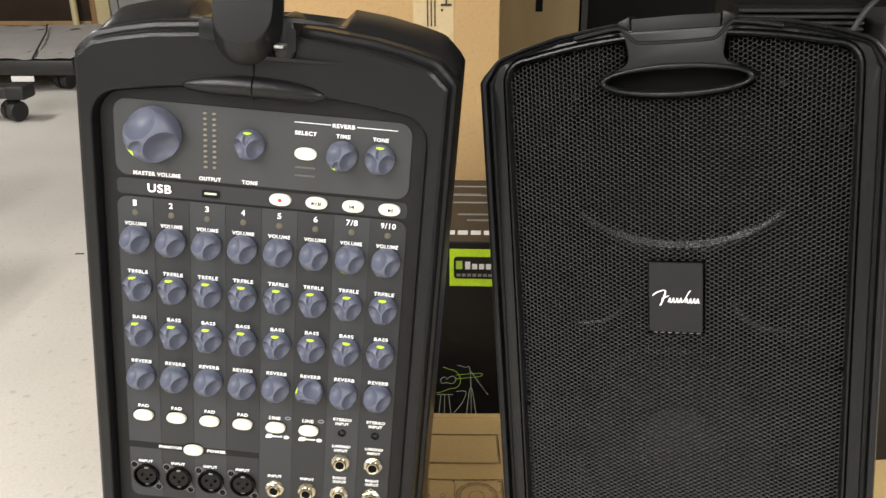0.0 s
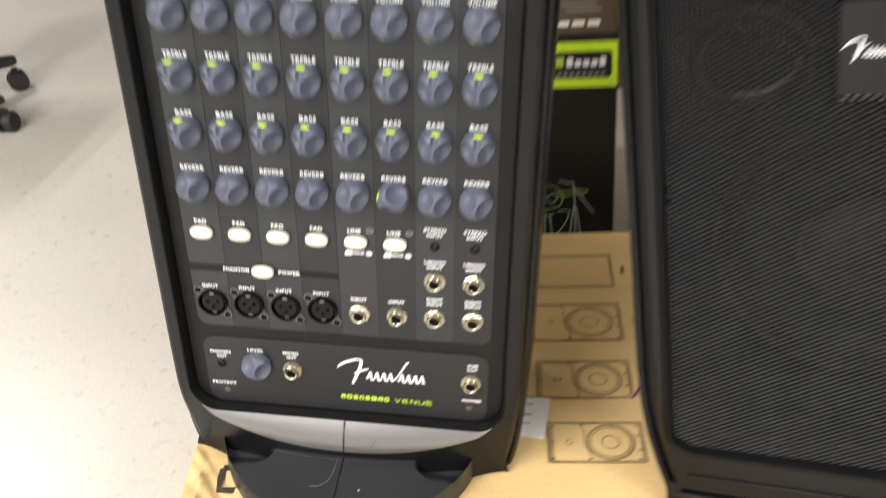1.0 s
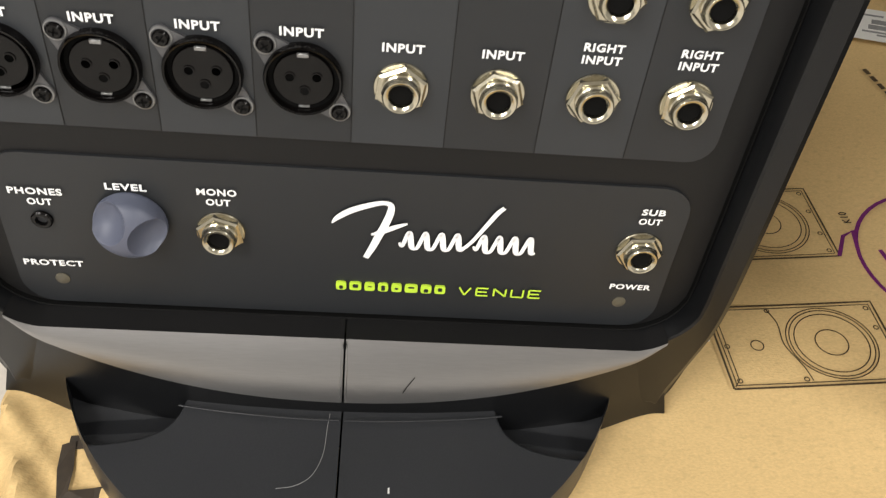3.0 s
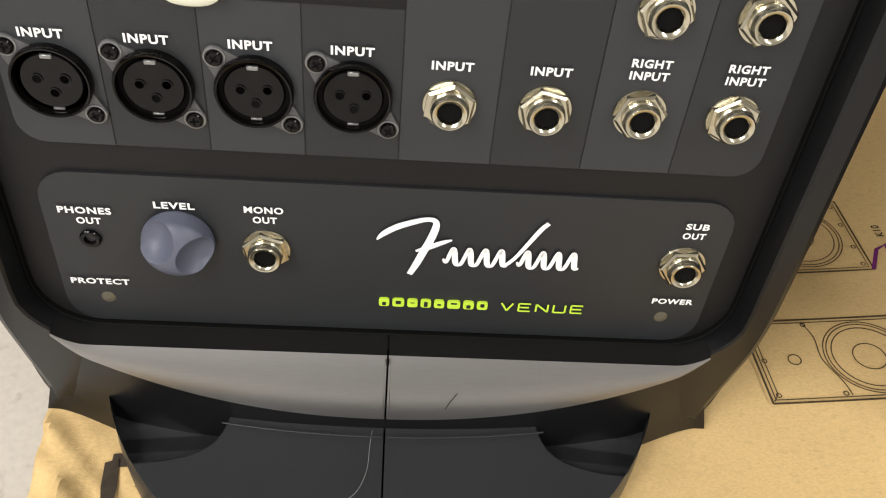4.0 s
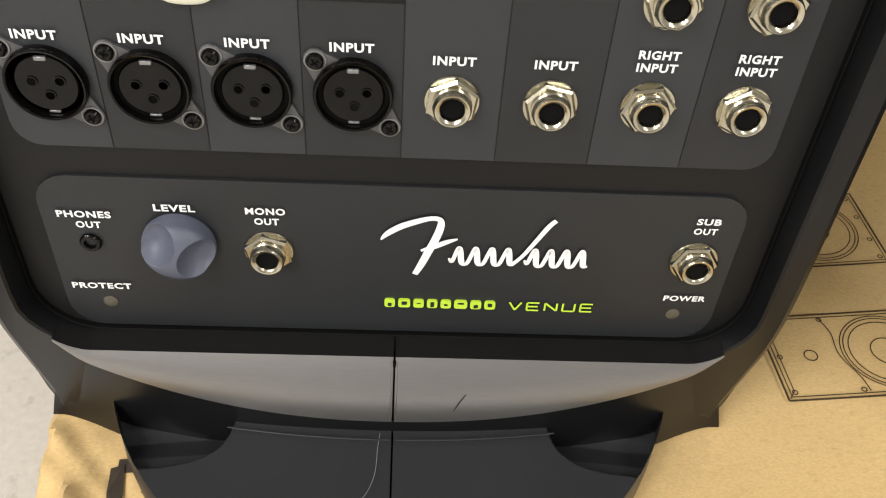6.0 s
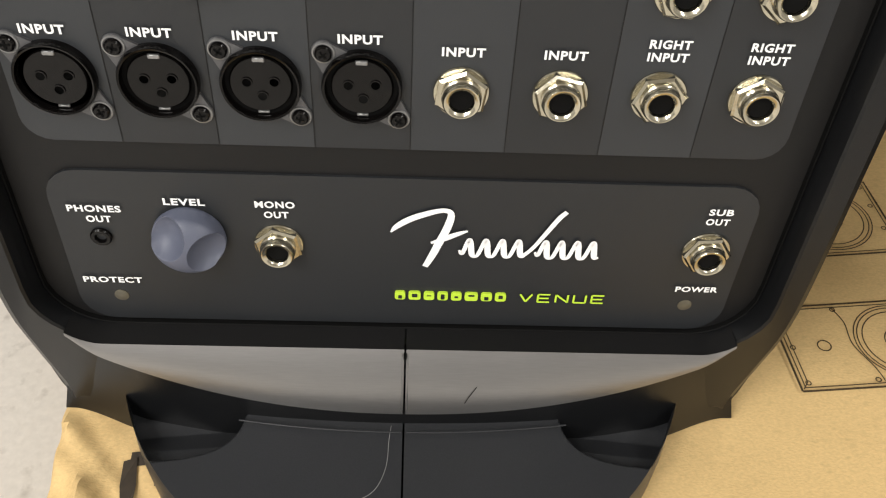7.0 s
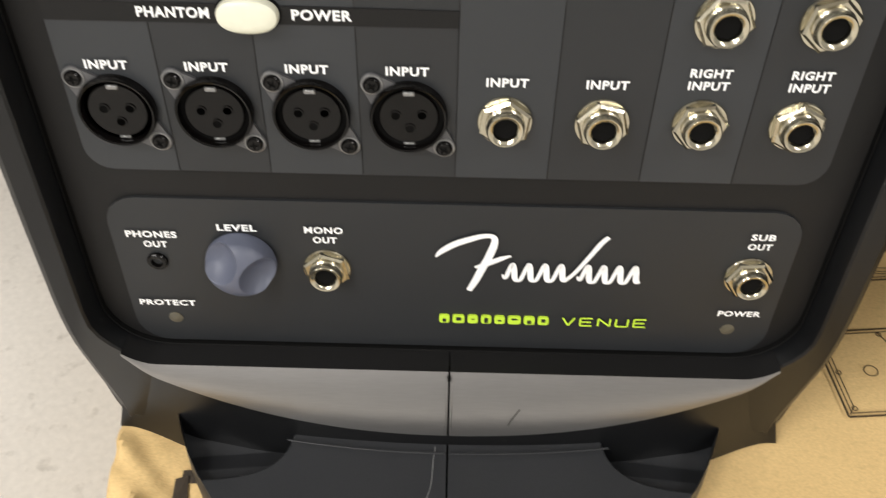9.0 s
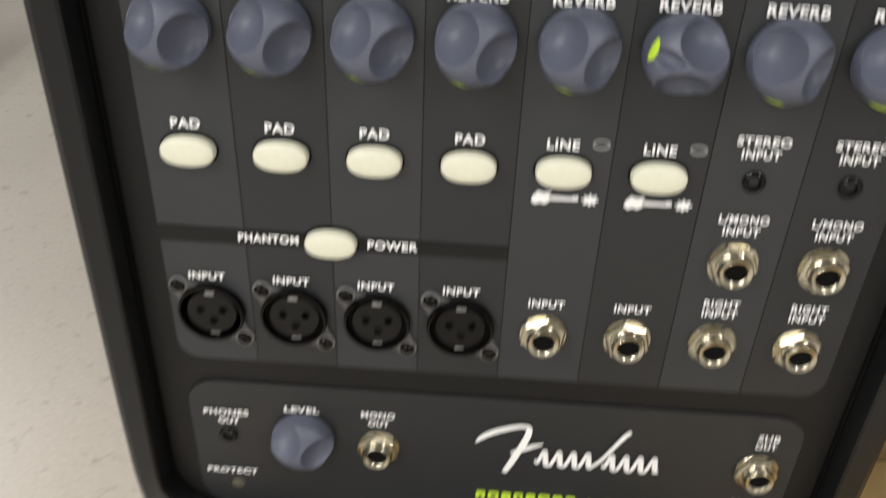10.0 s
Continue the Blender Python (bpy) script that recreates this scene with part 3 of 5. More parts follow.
def jack(x, z, turn):
    j = put("jack_socket", JACK_WASHER, mixer, pose(x, -0.0002, z), "nickel-plated jack socket")
    put("hex_nut", JACK_NUT, j, pose(0, 0, 0, 0, turn, 0))
    put("bushing", JACK_BUSH, j)
    put("socket_hole", JACK_HOLE, j)


for n_, (x, z) in enumerate([(x, -0.0168) for x in COLS[4:6]] + [(x, -0.0162) for x in COLS[6:]] + [(x, 0.0193) for x in COLS[6:]] + [(-0.0462, -0.0820), (0.1088, -0.0810)]):
    jack(x, z, (n_ * 37) % 60)

MINI = mesh_of(lathe([(0.0038, 0.0005), (0.0038, -0.0008), (0.0033, -0.0013), (0.0022, -0.0013), (0.0018, -0.0006), (0.0017, 0.003), (0.0001, 0.003)], 28), "mini_socket", SOCKET)
for x, z in [(x, 0.0515) for x in COLS[6:]] + [(-0.1088, -0.0805)]:
    put("mini_socket", MINI, mixer, pose(x, -0.0002, z), "small black headphone socket")

# four three-pin sockets
XRING = mesh_of(lathe([(0.0124, 0.0005), (0.0125, -0.0020), (0.0120, -0.0031), (0.0114, -0.0029), (0.0111, -0.0014), (0.0110, 0.001)], 48, cap=False), "socket_ring", SOCKET)
core = lathe([(0.0096, 0.001), (0.0096, -0.0007), (0.0092, -0.0012), (0.0001, -0.0012)], 48)
XCORE = mesh_of(core, "socket_core", SOCKET)
XBACK = mesh_of(lathe([(0.0112, -0.0002), (0.0001, -0.0002)], 32), "socket_floor", HOLE)
XPIN = mesh_of(lathe([(0.0014, -0.0014), (0.0001, -0.0014)], 16), "pin_hole", HOLE)
XRIM = mesh_of(lathe([(0.0018, -0.0011), (0.0018, -0.0016), (0.0014, -0.0016)], 16, cap=False), "pin_rim", SOCKET)
XLATCH = mesh_of(block(-0.0019, 0.0019, -0.0017, 0.001, 0.0078, 0.0094, 0.0003, 1), "latch_tab", ZINC)
XKEY = mesh_of(block(-0.0018, 0.0018, -0.0007, 0.002, -0.0107, -0.0098, 0.0002, 1), "ground_contact", ZINC)
ear = bmesh.new()
for q in (-1, 1):
    cx, cz = q * 0.0114, -q * 0.0114
    merge(ear, prism([(cx + 0.0037 * math.cos(k * math.pi / 9), cz + 0.0037 * math.sin(k * math.pi / 9)) for k in range(18)], -0.0008, 0.0005, 0.0003, 1))
    merge(ear, prism([(q * 0.0141, -q * 0.0088), (q * 0.0118, -q * 0.0042), (q * 0.0042, -q * 0.0118), (q * 0.0088, -q * 0.0141)], -0.0007, 0.0005))
XEAR = mesh_of(ear, "flange", EAR)
XEDGE = mesh_of(lathe([(0.0029, -0.0009), (0.0030, -0.0012), (0.0034, -0.0011), (0.0036, -0.0006)], 24, cap=False), "flange_rim", ZINC)
screw = lathe([(0.0026, 0.0), (0.0026, -0.0011), (0.0021, -0.0017), (0.0001, -0.0019)], 24)
XSCREW = mesh_of(screw, "screw", SOCKET)
XCROSS = mesh_of(merge(block(-0.0014, 0.0014, -0.0021, -0.0017, -0.0003, 0.0003), block(-0.0003, 0.0003, -0.0021, -0.0017, -0.0014, 0.0014)), "cross_slot", HOLE, False)
for k, x in enumerate(COLS[:4]):
    s = put("microphone_socket", XRING, mixer, pose(x + 0.0003, -0.0004, -0.0156), "black three-pin microphone socket")
    put("flange", XEAR, s)
    put("socket_core", XCORE, s)
    put("socket_floor", XBACK, s)
    put("latch_tab", XLATCH, s, label="grey latch tab")
    put("ground_contact", XKEY, s, label="small metal contact")
    for px, pz in ((-0.0042, 0.0007), (0.0042, 0.0010), (0.0003, -0.0040)):
        put("pin_hole", XPIN, s, pose(px, 0, pz))
        put("pin_rim", XRIM, s, pose(px, 0, pz))
    for sx in (-1, 1):
        put("screw", XSCREW, s, pose(sx * 0.0114, -0.0006, -sx * 0.0114))
        put("flange_rim", XEDGE, s, pose(sx * 0.0114, 0, -sx * 0.0114), "bright metal rim")
        put("cross_slot", XCROSS, s, pose(sx * 0.0114, -0.0006, -sx * 0.0114, 0, 30 + 20 * k + 35 * sx, 0))
for x, z in ((-0.1076, -0.1100), (0.1076, -0.1090)):
    part("status_lamp", lathe([(0.0027, 0.0005), (0.0027, -0.0003), (0.0015, -0.0006), (0.0001, -0.0006)], 20), LED, mixer, "unlit amber status lamp", pose(x, 0, z))


# brand mark as plain strokes: a slanted tall stroke with a long flourish, a row of low loops, one tall riser
def swoosh(u, v, wide, target, m, name="brand_mark"):
    strokes = [
        ([(-0.496, 0.034), (-0.467, 0.071), (-0.406, 0.116), (-0.330, 0.150), (-0.264, 0.170), (-0.225, 0.160), (-0.223, 0.116), (-0.244, 0.041), (-0.270, -0.027), (-0.300, -0.109), (-0.331, -0.180)], [0.0077, 0.0284, 0.0335, 0.0309, 0.0258, 0.0284, 0.0361, 0.0387, 0.0387, 0.0361, 0.0284]),
        ([(-0.308, -0.027), (-0.252, -0.003), (-0.187, 0.031), (-0.139, 0.051)], [0.0129, 0.0284, 0.0258, 0.0103]),
        ([(-0.173, -0.068), (-0.157, -0.088), (-0.135, -0.014), (-0.125, -0.003), (-0.120, -0.027), (-0.111, -0.092), (-0.094, -0.105), (-0.080, -0.088), (-0.057, -0.014), (-0.048, -0.003), (-0.042, -0.027), (-0.034, -0.092), (-0.017, -0.105), (-0.003, -0.088), (0.020, -0.014), (0.030, -0.003), (0.035, -0.027), (0.044, -0.092), (0.061, -0.105), (0.074, -0.088), (0.097, -0.014), (0.107, -0.003), (0.112, -0.027), (0.121, -0.092), (0.143, -0.095)], [0.0103, 0.0206, 0.0206, 0.0232, 0.0284, 0.0284, 0.0180, 0.0206, 0.0206, 0.0232, 0.0284, 0.0284, 0.0180, 0.0206, 0.0206, 0.0232, 0.0284, 0.0284, 0.0180, 0.0206, 0.0206, 0.0232, 0.0284, 0.0284, 0.0103]),
        ([(0.128, -0.102), (0.177, -0.041), (0.230, 0.054), (0.278, 0.143), (0.308, 0.180)], [0.0206, 0.0206, 0.0232, 0.0258, 0.0232]),
        ([(0.188, -0.068), (0.203, -0.088), (0.225, -0.014), (0.235, -0.003), (0.240, -0.027), (0.248, -0.092), (0.265, -0.105), (0.279, -0.088), (0.301, -0.014), (0.310, -0.003), (0.315, -0.027), (0.324, -0.092), (0.340, -0.105), (0.354, -0.088), (0.376, -0.014), (0.385, -0.003), (0.391, -0.027), (0.399, -0.092), (0.416, -0.105), (0.429, -0.088), (0.451, -0.014), (0.461, -0.003), (0.466, -0.027), (0.475, -0.092), (0.496, -0.095)], [0.0103, 0.0206, 0.0206, 0.0232, 0.0284, 0.0284, 0.0180, 0.0206, 0.0206, 0.0232, 0.0284, 0.0284, 0.0180, 0.0206, 0.0206, 0.0232, 0.0284, 0.0284, 0.0180, 0.0206, 0.0206, 0.0232, 0.0284, 0.0284, 0.0103])]
    bm = bmesh.new()
    for k, (ctrl, ws) in enumerate(strokes):
        pts = curve_pts([(x * wide, y * wide, w * wide) for (x, y), w in zip(ctrl, ws)], 7)
        merge(bm, ribbon([(p[0], p[1]) for p in pts], [max(p[2], 0.0002) for p in pts], 0.0, k * 0.00003))
    return part(name, bm, INK, target, "white script-like brand mark", m, smooth=False)


swoosh(0, 0, 0.0765, mixer, pose(0.0318, -0.0010, -0.0772, 90, 0, 0))
# model mark: two words as rows of plain letter blocks
bx = -0.0045
for k in range(8):
    w = (0.0040, 0.0046, 0.0040, 0.0040, 0.0040, 0.0050, 0.0042, 0.0042)[k]
    outer = rounded(bx, bx + w, -0.1085, -0.1045, 0.0010, 3)
    part("mark_block", prism(outer, -0.0009, 0), LIME, mixer, smooth=False)
    part("mark_counter", prism(rounded(bx + 0.0013, bx + w - 0.0013, -0.1078 + (k % 3) * 0.0009, -0.1062 + (k % 2) * 0.0009, 0.0003, 2), -0.0012, 0), STRIP_D, mixer, smooth=False)
    bx += w + 0.0012
bx = 0.0432
for k in range(5):
    w = 0.0046
    lines = {0: [((0, 1), (0.5, 0)), ((0.5, 0), (1, 1))], 1: [((0, 0), (0, 1)), ((0, 0), (1, 0)), ((0, 1), (1, 1)), ((0, 0.5), (0.9, 0.5))], 2: [((0, 0), (0, 1)), ((0, 1), (1, 0)), ((1, 0), (1, 1))],
             3: [((0, 0), (0, 1)), ((0, 0), (1, 0)), ((1, 0), (1, 1))], 4: [((0, 0), (0, 1)), ((0, 0), (1, 0)), ((0, 1), (1, 1)), ((0, 0.5), (0.9, 0.5))]}[k]
    bm = bmesh.new()
    for (ax, az), (cx, cz) in lines:
        merge(bm, ribbon([(bx + ax * w, az * 0.004), (bx + cx * w, cz * 0.004)], [0.00075, 0.00075], 0.0))
    part("mark_stroke", bm, LIME, mixer, smooth=False, m=pose(0, -0.0009, -0.1083, 90, 0, 0))
    bx += w + 0.0023

# silver crescent under the panel, in two halves, and the lower body under it
def tail(x):
    """How far the trim's ends sweep up round the panel's corners."""
    return max(0.0, 0.0236 - math.sqrt(0.024 ** 2 - min(0.0170, max(0.0, abs(x) - 0.1122)) ** 2))


def trim_low(x):
    return -0.1258 - 0.0255 * max(0.0, 1 - (abs(x) / 0.1265) ** 2.3) + tail(x)


for side in (-1, 1):
    n, nv = 50, 8
    loops = []
    for v in range(nv + 1):
        t = v / nv
        row = []
        for i in range(n + 1):
            x = side * (0.0004 + 0.1276 * i / n)
            row.append((x, -0.0120 - 0.0105 * math.sin(t * math.pi / 2.2) * max(0.0, 1 - (x / 0.129) ** 2), -0.1246 + tail(x) + (trim_low(x) - tail(x) + 0.1246) * t))
        loops.append(row)
    ledge = [[(x, 0.004, z + 0.0002) for x, y, z in loops[0]], [(x, y, z + 0.0002) for x, y, z in loops[0]]]
    part("trim_ledge", loft(ledge, close=False), PANEL, mixer)
    loops.append([(x, y + 0.0008, z - 0.0008) for x, y, z in loops[-1]])
    loops.append([(x, y + 0.006, z) for x, y, z in loops[-1]])
    part("silver_trim", loft(loops, close=False), SATIN, mixer, "satin silver curved trim")
for side in (-1, 1):
    part("trim_bevel", sweep([(side * 0.0011, -0.0121 - 0.0105 * math.sin(t / 8 * math.pi / 2.2), -0.1252 - 0.0254 * t / 8) for t in range(9)], 0.00030, 6), SATIN, mixer)
part("trim_seam", block(-0.0006, 0.0006, -0.014, 0.0, -0.152, -0.1258), HOLE, mixer, smooth=False)


def frame_front(x, z):
    """Front of the face frame near the lower corners, where it falls back."""
    f = min(1.0, max(0.0, (-0.10 - z) / 0.07))
    return -0.0100 + 0.0095 * f * f * (3 - 2 * f) * min(1.0, max(0.0, (abs(x) - 0.09) / 0.05))


loops = []
for t in range(21):
    a = t / 20
    row = []
    for i in range(121):
        u = -1 + 2 * i / 120
        x = u * (0.1290 + 0.0165 * a)
        zt = trim_low(x) - 0.0006
        z = zt + (-0.1800 - zt) * a
        y0 = -0.0113 - 0.0100 * max(0.0, 1 - (x / 0.129) ** 2)
        e = min(1.0, max(0.0, (abs(u) - 0.72) / 0.26))
        e = e * e * (3 - 2 * e)
        row.append((x, (y0 + (belly(x) - y0) * a ** 0.7) * (1 - e) + e * (frame_front(x, z) + 0.0006), z))
    loops.append(row)
part("lower_body", loft(loops, close=False), SHELL, mixer)
for side in (-1, 1):
    nx, ny = 150, 110
    top = []
    for j in range(ny + 1):
        row = []
        for i in range(nx + 1):
            x = side * (0.0004 + 0.1150 * i / nx)
            ymin = 0.030 - math.sqrt(0.120 ** 2 - x * x)
            y = 0.004 + (ymin - 0.004) * j / ny
            z = -0.1560 - 0.0095 * min(1.0, max(0.0, -y - 0.015) / 0.075) ** 0.8
            e = abs((abs(x) - 0.122) / 0.060) ** 3.4 + abs((y + 0.002) / 0.0385) ** 4.5
            if e < 1.0:
                k = min(1.0, (1.0 - e) / 0.22)
                hollow = 0.0085 + 0.0055 * min(1.0, max(0.0, (y + 0.030 + 0.10 * (abs(x) - 0.09)) / 0.010))
                z -= hollow * k * k * (3 - 2 * k) * min(1.0, (ny - j) / 6)
            if j == ny:
                z -= 0.0018
            row.append((x, y, z))
        top.append(row)
    skirt = [(x, y - 0.0006, min(z - 0.001, -0.1735)) for x, y, z in top[-1]]
    skirt2 = [(x, y + 0.001, -0.186 - (0.0 if side < 0 else 0.006)) for x, y, z in top[-1]]
    part("foot", loft(top + [skirt, skirt2], close=False), FOOT, mixer, "smooth black fold-out foot half", edge=30)
    ridge = [(side * (0.001 + 0.0640 * i / 20), belly(0.0640 * i / 20) - 0.0034, -0.1563 + 0.0008 * (i / 20) ** 2) for i in range(21)]
    part("foot_ridge", sweep(ridge, 0.0004, 8), FOOT, mixer)
part("foot_seam", block(-0.0005, 0.0005, -0.095, -0.001, -0.19, -0.167), HOLE, mixer, smooth=False)
def foot_top(y):
    return -0.1560 - 0.0095 * min(1.0, max(0.0, -y - 0.015) / 0.075) ** 0.8


hair = [(x, y, foot_top(y) + 0.0002) for x, y in curve_pts([(-0.0049, -0.0235), (-0.0056, -0.0296), (-0.0064, -0.0410), (-0.0100, -0.0500), (-0.0160, -0.0545), (-0.0232, -0.0559)], 6)]
part("hair", sweep(hair, 0.00014, 5), PAPER_G, mixer, "fine pale fibre")
part("fleck", block(0.0193, 0.0200, -0.0566, -0.0544, foot_top(-0.0555) - 0.0002, foot_top(-0.0555) + 0.0005), PAPER, mixer, "white fleck", smooth=False)
part("scratch", sweep(curve_pts([(0.0238, -0.0214, -0.1450), (0.0254, -0.0206, -0.1420), (0.0282, -0.0190, -0.1380)], 5), 0.00015, 5), HOLE, mixer, "short dark scratch")

# latch, its cradle, the lip over the panel and the seam
part("latch_bracket", prism(rounded(-0.0475, -0.0260, 0.4020, 0.4200, 0.003), -0.0125, 0.03, 0.0015), SHELL, mixer)
part("latch_bracket", prism(rounded(0.0100, 0.0290, 0.3900, 0.4260, 0.010), -0.0150, 0.03, 0.004), SHELL, mixer)
part("latch_hook", block(0.0150, 0.0225, -0.0290, -0.0120, 0.4030, 0.4056, 0.0006, 1), STEEL, mixer, "bright metal latch hook")
latch_pts = [(-0.0190, 0.4665), (-0.0255, 0.4480), (-0.0268, 0.4280), (-0.0235, 0.4080), (-0.0125, 0.3965), (0.0030, 0.3950), (0.0140, 0.4020), (0.0222, 0.4170), (0.0245, 0.4340), (0.0232, 0.4520), (0.0170, 0.4665), (0.0, 0.4700)]
lp = [tuple(p) for p in curve_pts(latch_pts + latch_pts[:1], 6)][:-1]
cx_, cz_ = -0.002, 0.448
lat = loft([at_y([(cx_ + (x - cx_) * sx, cz_ + (z - cz_) * sz) for x, z in lp], y) for sx, sz, y in ((0.95, 0.95, -0.006), (1.04, 1.03, -0.012), (1.06, 1.05, -0.0185), (1.03, 1.01, -0.0215), (0.90, 0.77, -0.0330), (0.88, 0.74, -0.0337), (0.4, 0.3, -0.0340))], cap0=True, cap1=True)
part("latch", lat, SHELL, mixer, "large rounded black latch with a bevelled rim", pose(-0.0072, -0.002, 0.393) @ pose(0, 0, 0, -7) @ pose(0, 0, -0.400), edge=20)
for dz in (0.0, 0.0075):
    part("latch_mark", block(-0.0035, -0.0010, -0.0346, -0.0338, 0.4400 + dz, 0.4405 + dz), PAPER_G, mixer, smooth=False, m=pose(-0.0072, -0.002, 0.393) @ pose(0, 0, 0, -7) @ pose(0, 0, -0.400))
for side in (-1, 1):
    loops = []
    for i in range(25):
        u = i / 24
        s = math.sqrt(max(0.0, 1 - u ** 2.4)) + 0.02
        x = -0.0045 + side * (0.0006 + 0.0575 * u)
        loops.append([(x, -0.0095 - 0.0085 * s * max(0.0, math.sin(a)) - 0.0003, 0.3685 - 0.003 * u * u + 0.0085 * s * math.cos(a)) for a in [math.pi * k / 12 for k in range(13)]])
    part("brow_lip", loft(loops, close=False), SHELL, mixer, "glossy black moulded lip")
part("front_seam", block(-0.0052, -0.0042, -0.0112, -0.009, 0.358, 0.392), HOLE, mixer, smooth=False)

# ---- loudspeaker ----
speaker = thing("loudspeaker", SPK, "black moulded loudspeaker with honeycomb steel grille, standing on a cardboard box", "loudspeaker")
S_OPEN = round_outline(0.1345, -0.1270, 0.4140, 0.0135, 0.020)
S_ARCH = [(x, z + 0.007 * (1 - (x / 0.15) ** 2)) for x, z in ARCH]
S_SIDE = [(0.157, 0.383), (0.157, 0.18), (0.157, -0.05), (0.1555, -0.085), (0.1515, -0.115), (0.1445, -0.145), (0.1385, -0.165), (0.1360, -0.176)]
S_OUT = polar([(0.0, -0.176)] + S_SIDE[::-1] + S_ARCH + [(-x, z) for x, z in S_ARCH[-2::-1]] + [(-x, z) for x, z in S_SIDE], RING_N, MID)


def rim_in(d):
    """Insets the cabinet's outline, half as far along the thin top edge."""
    full, half = inset(S_OUT, d), inset(S_OUT, d * 0.5)
    out = []
    for (x, z), a, b in zip(S_OUT, full, half):
        w = min(1.0, max(0.0, (z - 0.385) / 0.012))
        out.append((a[0] + (b[0] - a[0]) * w, a[1] + (b[1] - a[1]) * w))
    return out


s_in = polar(S_OPEN, RING_N, MID)
part("cabinet_frame", loft([at_y(p, y) for p, y in ((rim_in(0.003), 0.034), (S_OUT, 0.030), (S_OUT, 0.000), (rim_in(0.0012), -0.0035), (rim_in(0.0035), -0.0045), (rim_in(0.0058), -0.0035),
                                                    (rim_in(0.0066), 0.0005), (rim_in(0.0072), 0.0040), (rim_in(0.0100), 0.0040), (rim_in(0.0108), 0.0), (rim_in(0.0118), -0.0045), (rim_in(0.0135), -0.0060),
                                                    (inset(s_in, -0.0010), -0.0066), (inset(s_in, -0.0004), -0.0050), (s_in, -0.002), (s_in, 0.030))]), SHELL, speaker)
part("rear_cabinet", loft([at_y(rim_in(d), y) for d, y in ((0.004, 0.032), (0.0005, 0.0355), (0.002, 0.06), (0.012, 0.10), (0.030, 0.135), (0.055, 0.15))], cap1=True), SHELL, speaker)
part("inner_rim", loft([at_y(inset(polar(S_OPEN, RING_N, MID), a), y) for a, y in ((-0.0002, -0.0035), (0.0012, -0.0085), (0.0026, -0.0090), (0.0040, -0.0065), (0.0046, 0.006))]), SHELL, speaker)
part("baffle", prism(polar(S_OPEN, 120, MID), 0.030, 0.034), BAFFLE, speaker, smooth=False)


def in_bracket(x, z, grow=0.0):
    if ((x - 0.002) / (0.0590 + grow)) ** 2 + ((z - 0.3765) / (0.0130 + grow)) ** 2 < 1:
        return True
    return abs(x - 0.002) < 0.0365 + grow and z > 0.376


# honeycomb grille: joined hexagonal cells with walls
HP = 0.0038
HR = HP / math.sqrt(3)
inner_poly = inset(polar(S_OPEN, RING_N, MID), 0.006)


def inside(x, z):
    t = math.atan2(z - MID, x) % (2 * math.pi)
    px, pz = inner_poly[int(t / (2 * math.pi) * RING_N) % RING_N]
    return math.hypot(x, z - MID) < math.hypot(px, pz - MID)


verts, faces = [], []
for col in range(-48, 49):
    xc = col * HP * math.sqrt(3) / 2
    for k in range(150):
        zc = -0.133 + k * HP + (HP / 2 if col % 2 else 0.0)
        if not inside(xc, zc) or in_bracket(xc, zc, 0.002) or (abs(xc - 0.001) < 0.0228 and abs(zc - 0.1985) < 0.0315):
            continue
        base = len(verts)
        for ring_r, y in ((HR * 1.002, 0.0), (HR * 0.92, -0.0003), (HR * 0.80, 0.0004), (HR * 0.76, 0.0020)):
            for i in range(6):
                t = math.pi / 3 * i
                verts.append((xc + ring_r * math.cos(t), y, zc + ring_r * math.sin(t)))
        for q in range(3):
            for i in range(6):
                j = (i + 1) % 6
                faces.append((base + q * 6 + i, base + q * 6 + j, base + q * 6 + 6 + j, base + q * 6 + 6 + i))
gm = bpy.data.meshes.new("grille")
gm.from_pydata(verts, [], faces)
gm.materials.append(GRILLE)
put("grille", gm, speaker, Matrix(), "black honeycomb steel grille")
part("badge", prism(rounded(-0.0205, 0.0225, 0.1685, 0.2285, 0.0012, 2), -0.0026, 0.001, 0.0005, 1), BADGE, speaker, "dark grey rectangular badge", smooth=False)
# small tabs in bright steel, painting the row of highlights below the badge
for k in range(7):
    part("badge_tab", block(-0.0172 + k * 0.0058, -0.0138 + k * 0.0058, -0.0009, 0.0004, 0.1668, 0.1676, 0.0003, 1), STEEL, speaker)
swoosh(0, 0, 0.0380, speaker, pose(0.0012, -0.0030, 0.1985, 90, 0, 0), "badge_mark")

# behind the grille: horn, woofer and two ports
def torus_oval(a, b, r, y, cx, cz, sq=2.0, n=64):
    loops = []
    for k in range(9):
        t = math.pi * k / 8
        d = r * math.cos(t)
        loops.append(at_y(oval(a + d, b + d, n, sq, cx, cz), y - r * math.sin(t)))
    return loft(loops)


part("horn_mouth", torus_oval(0.100, 0.076, 0.012, 0.030, 0.002, 0.3125, 2.2), BAFFLE, speaker, "smooth black horn flare")


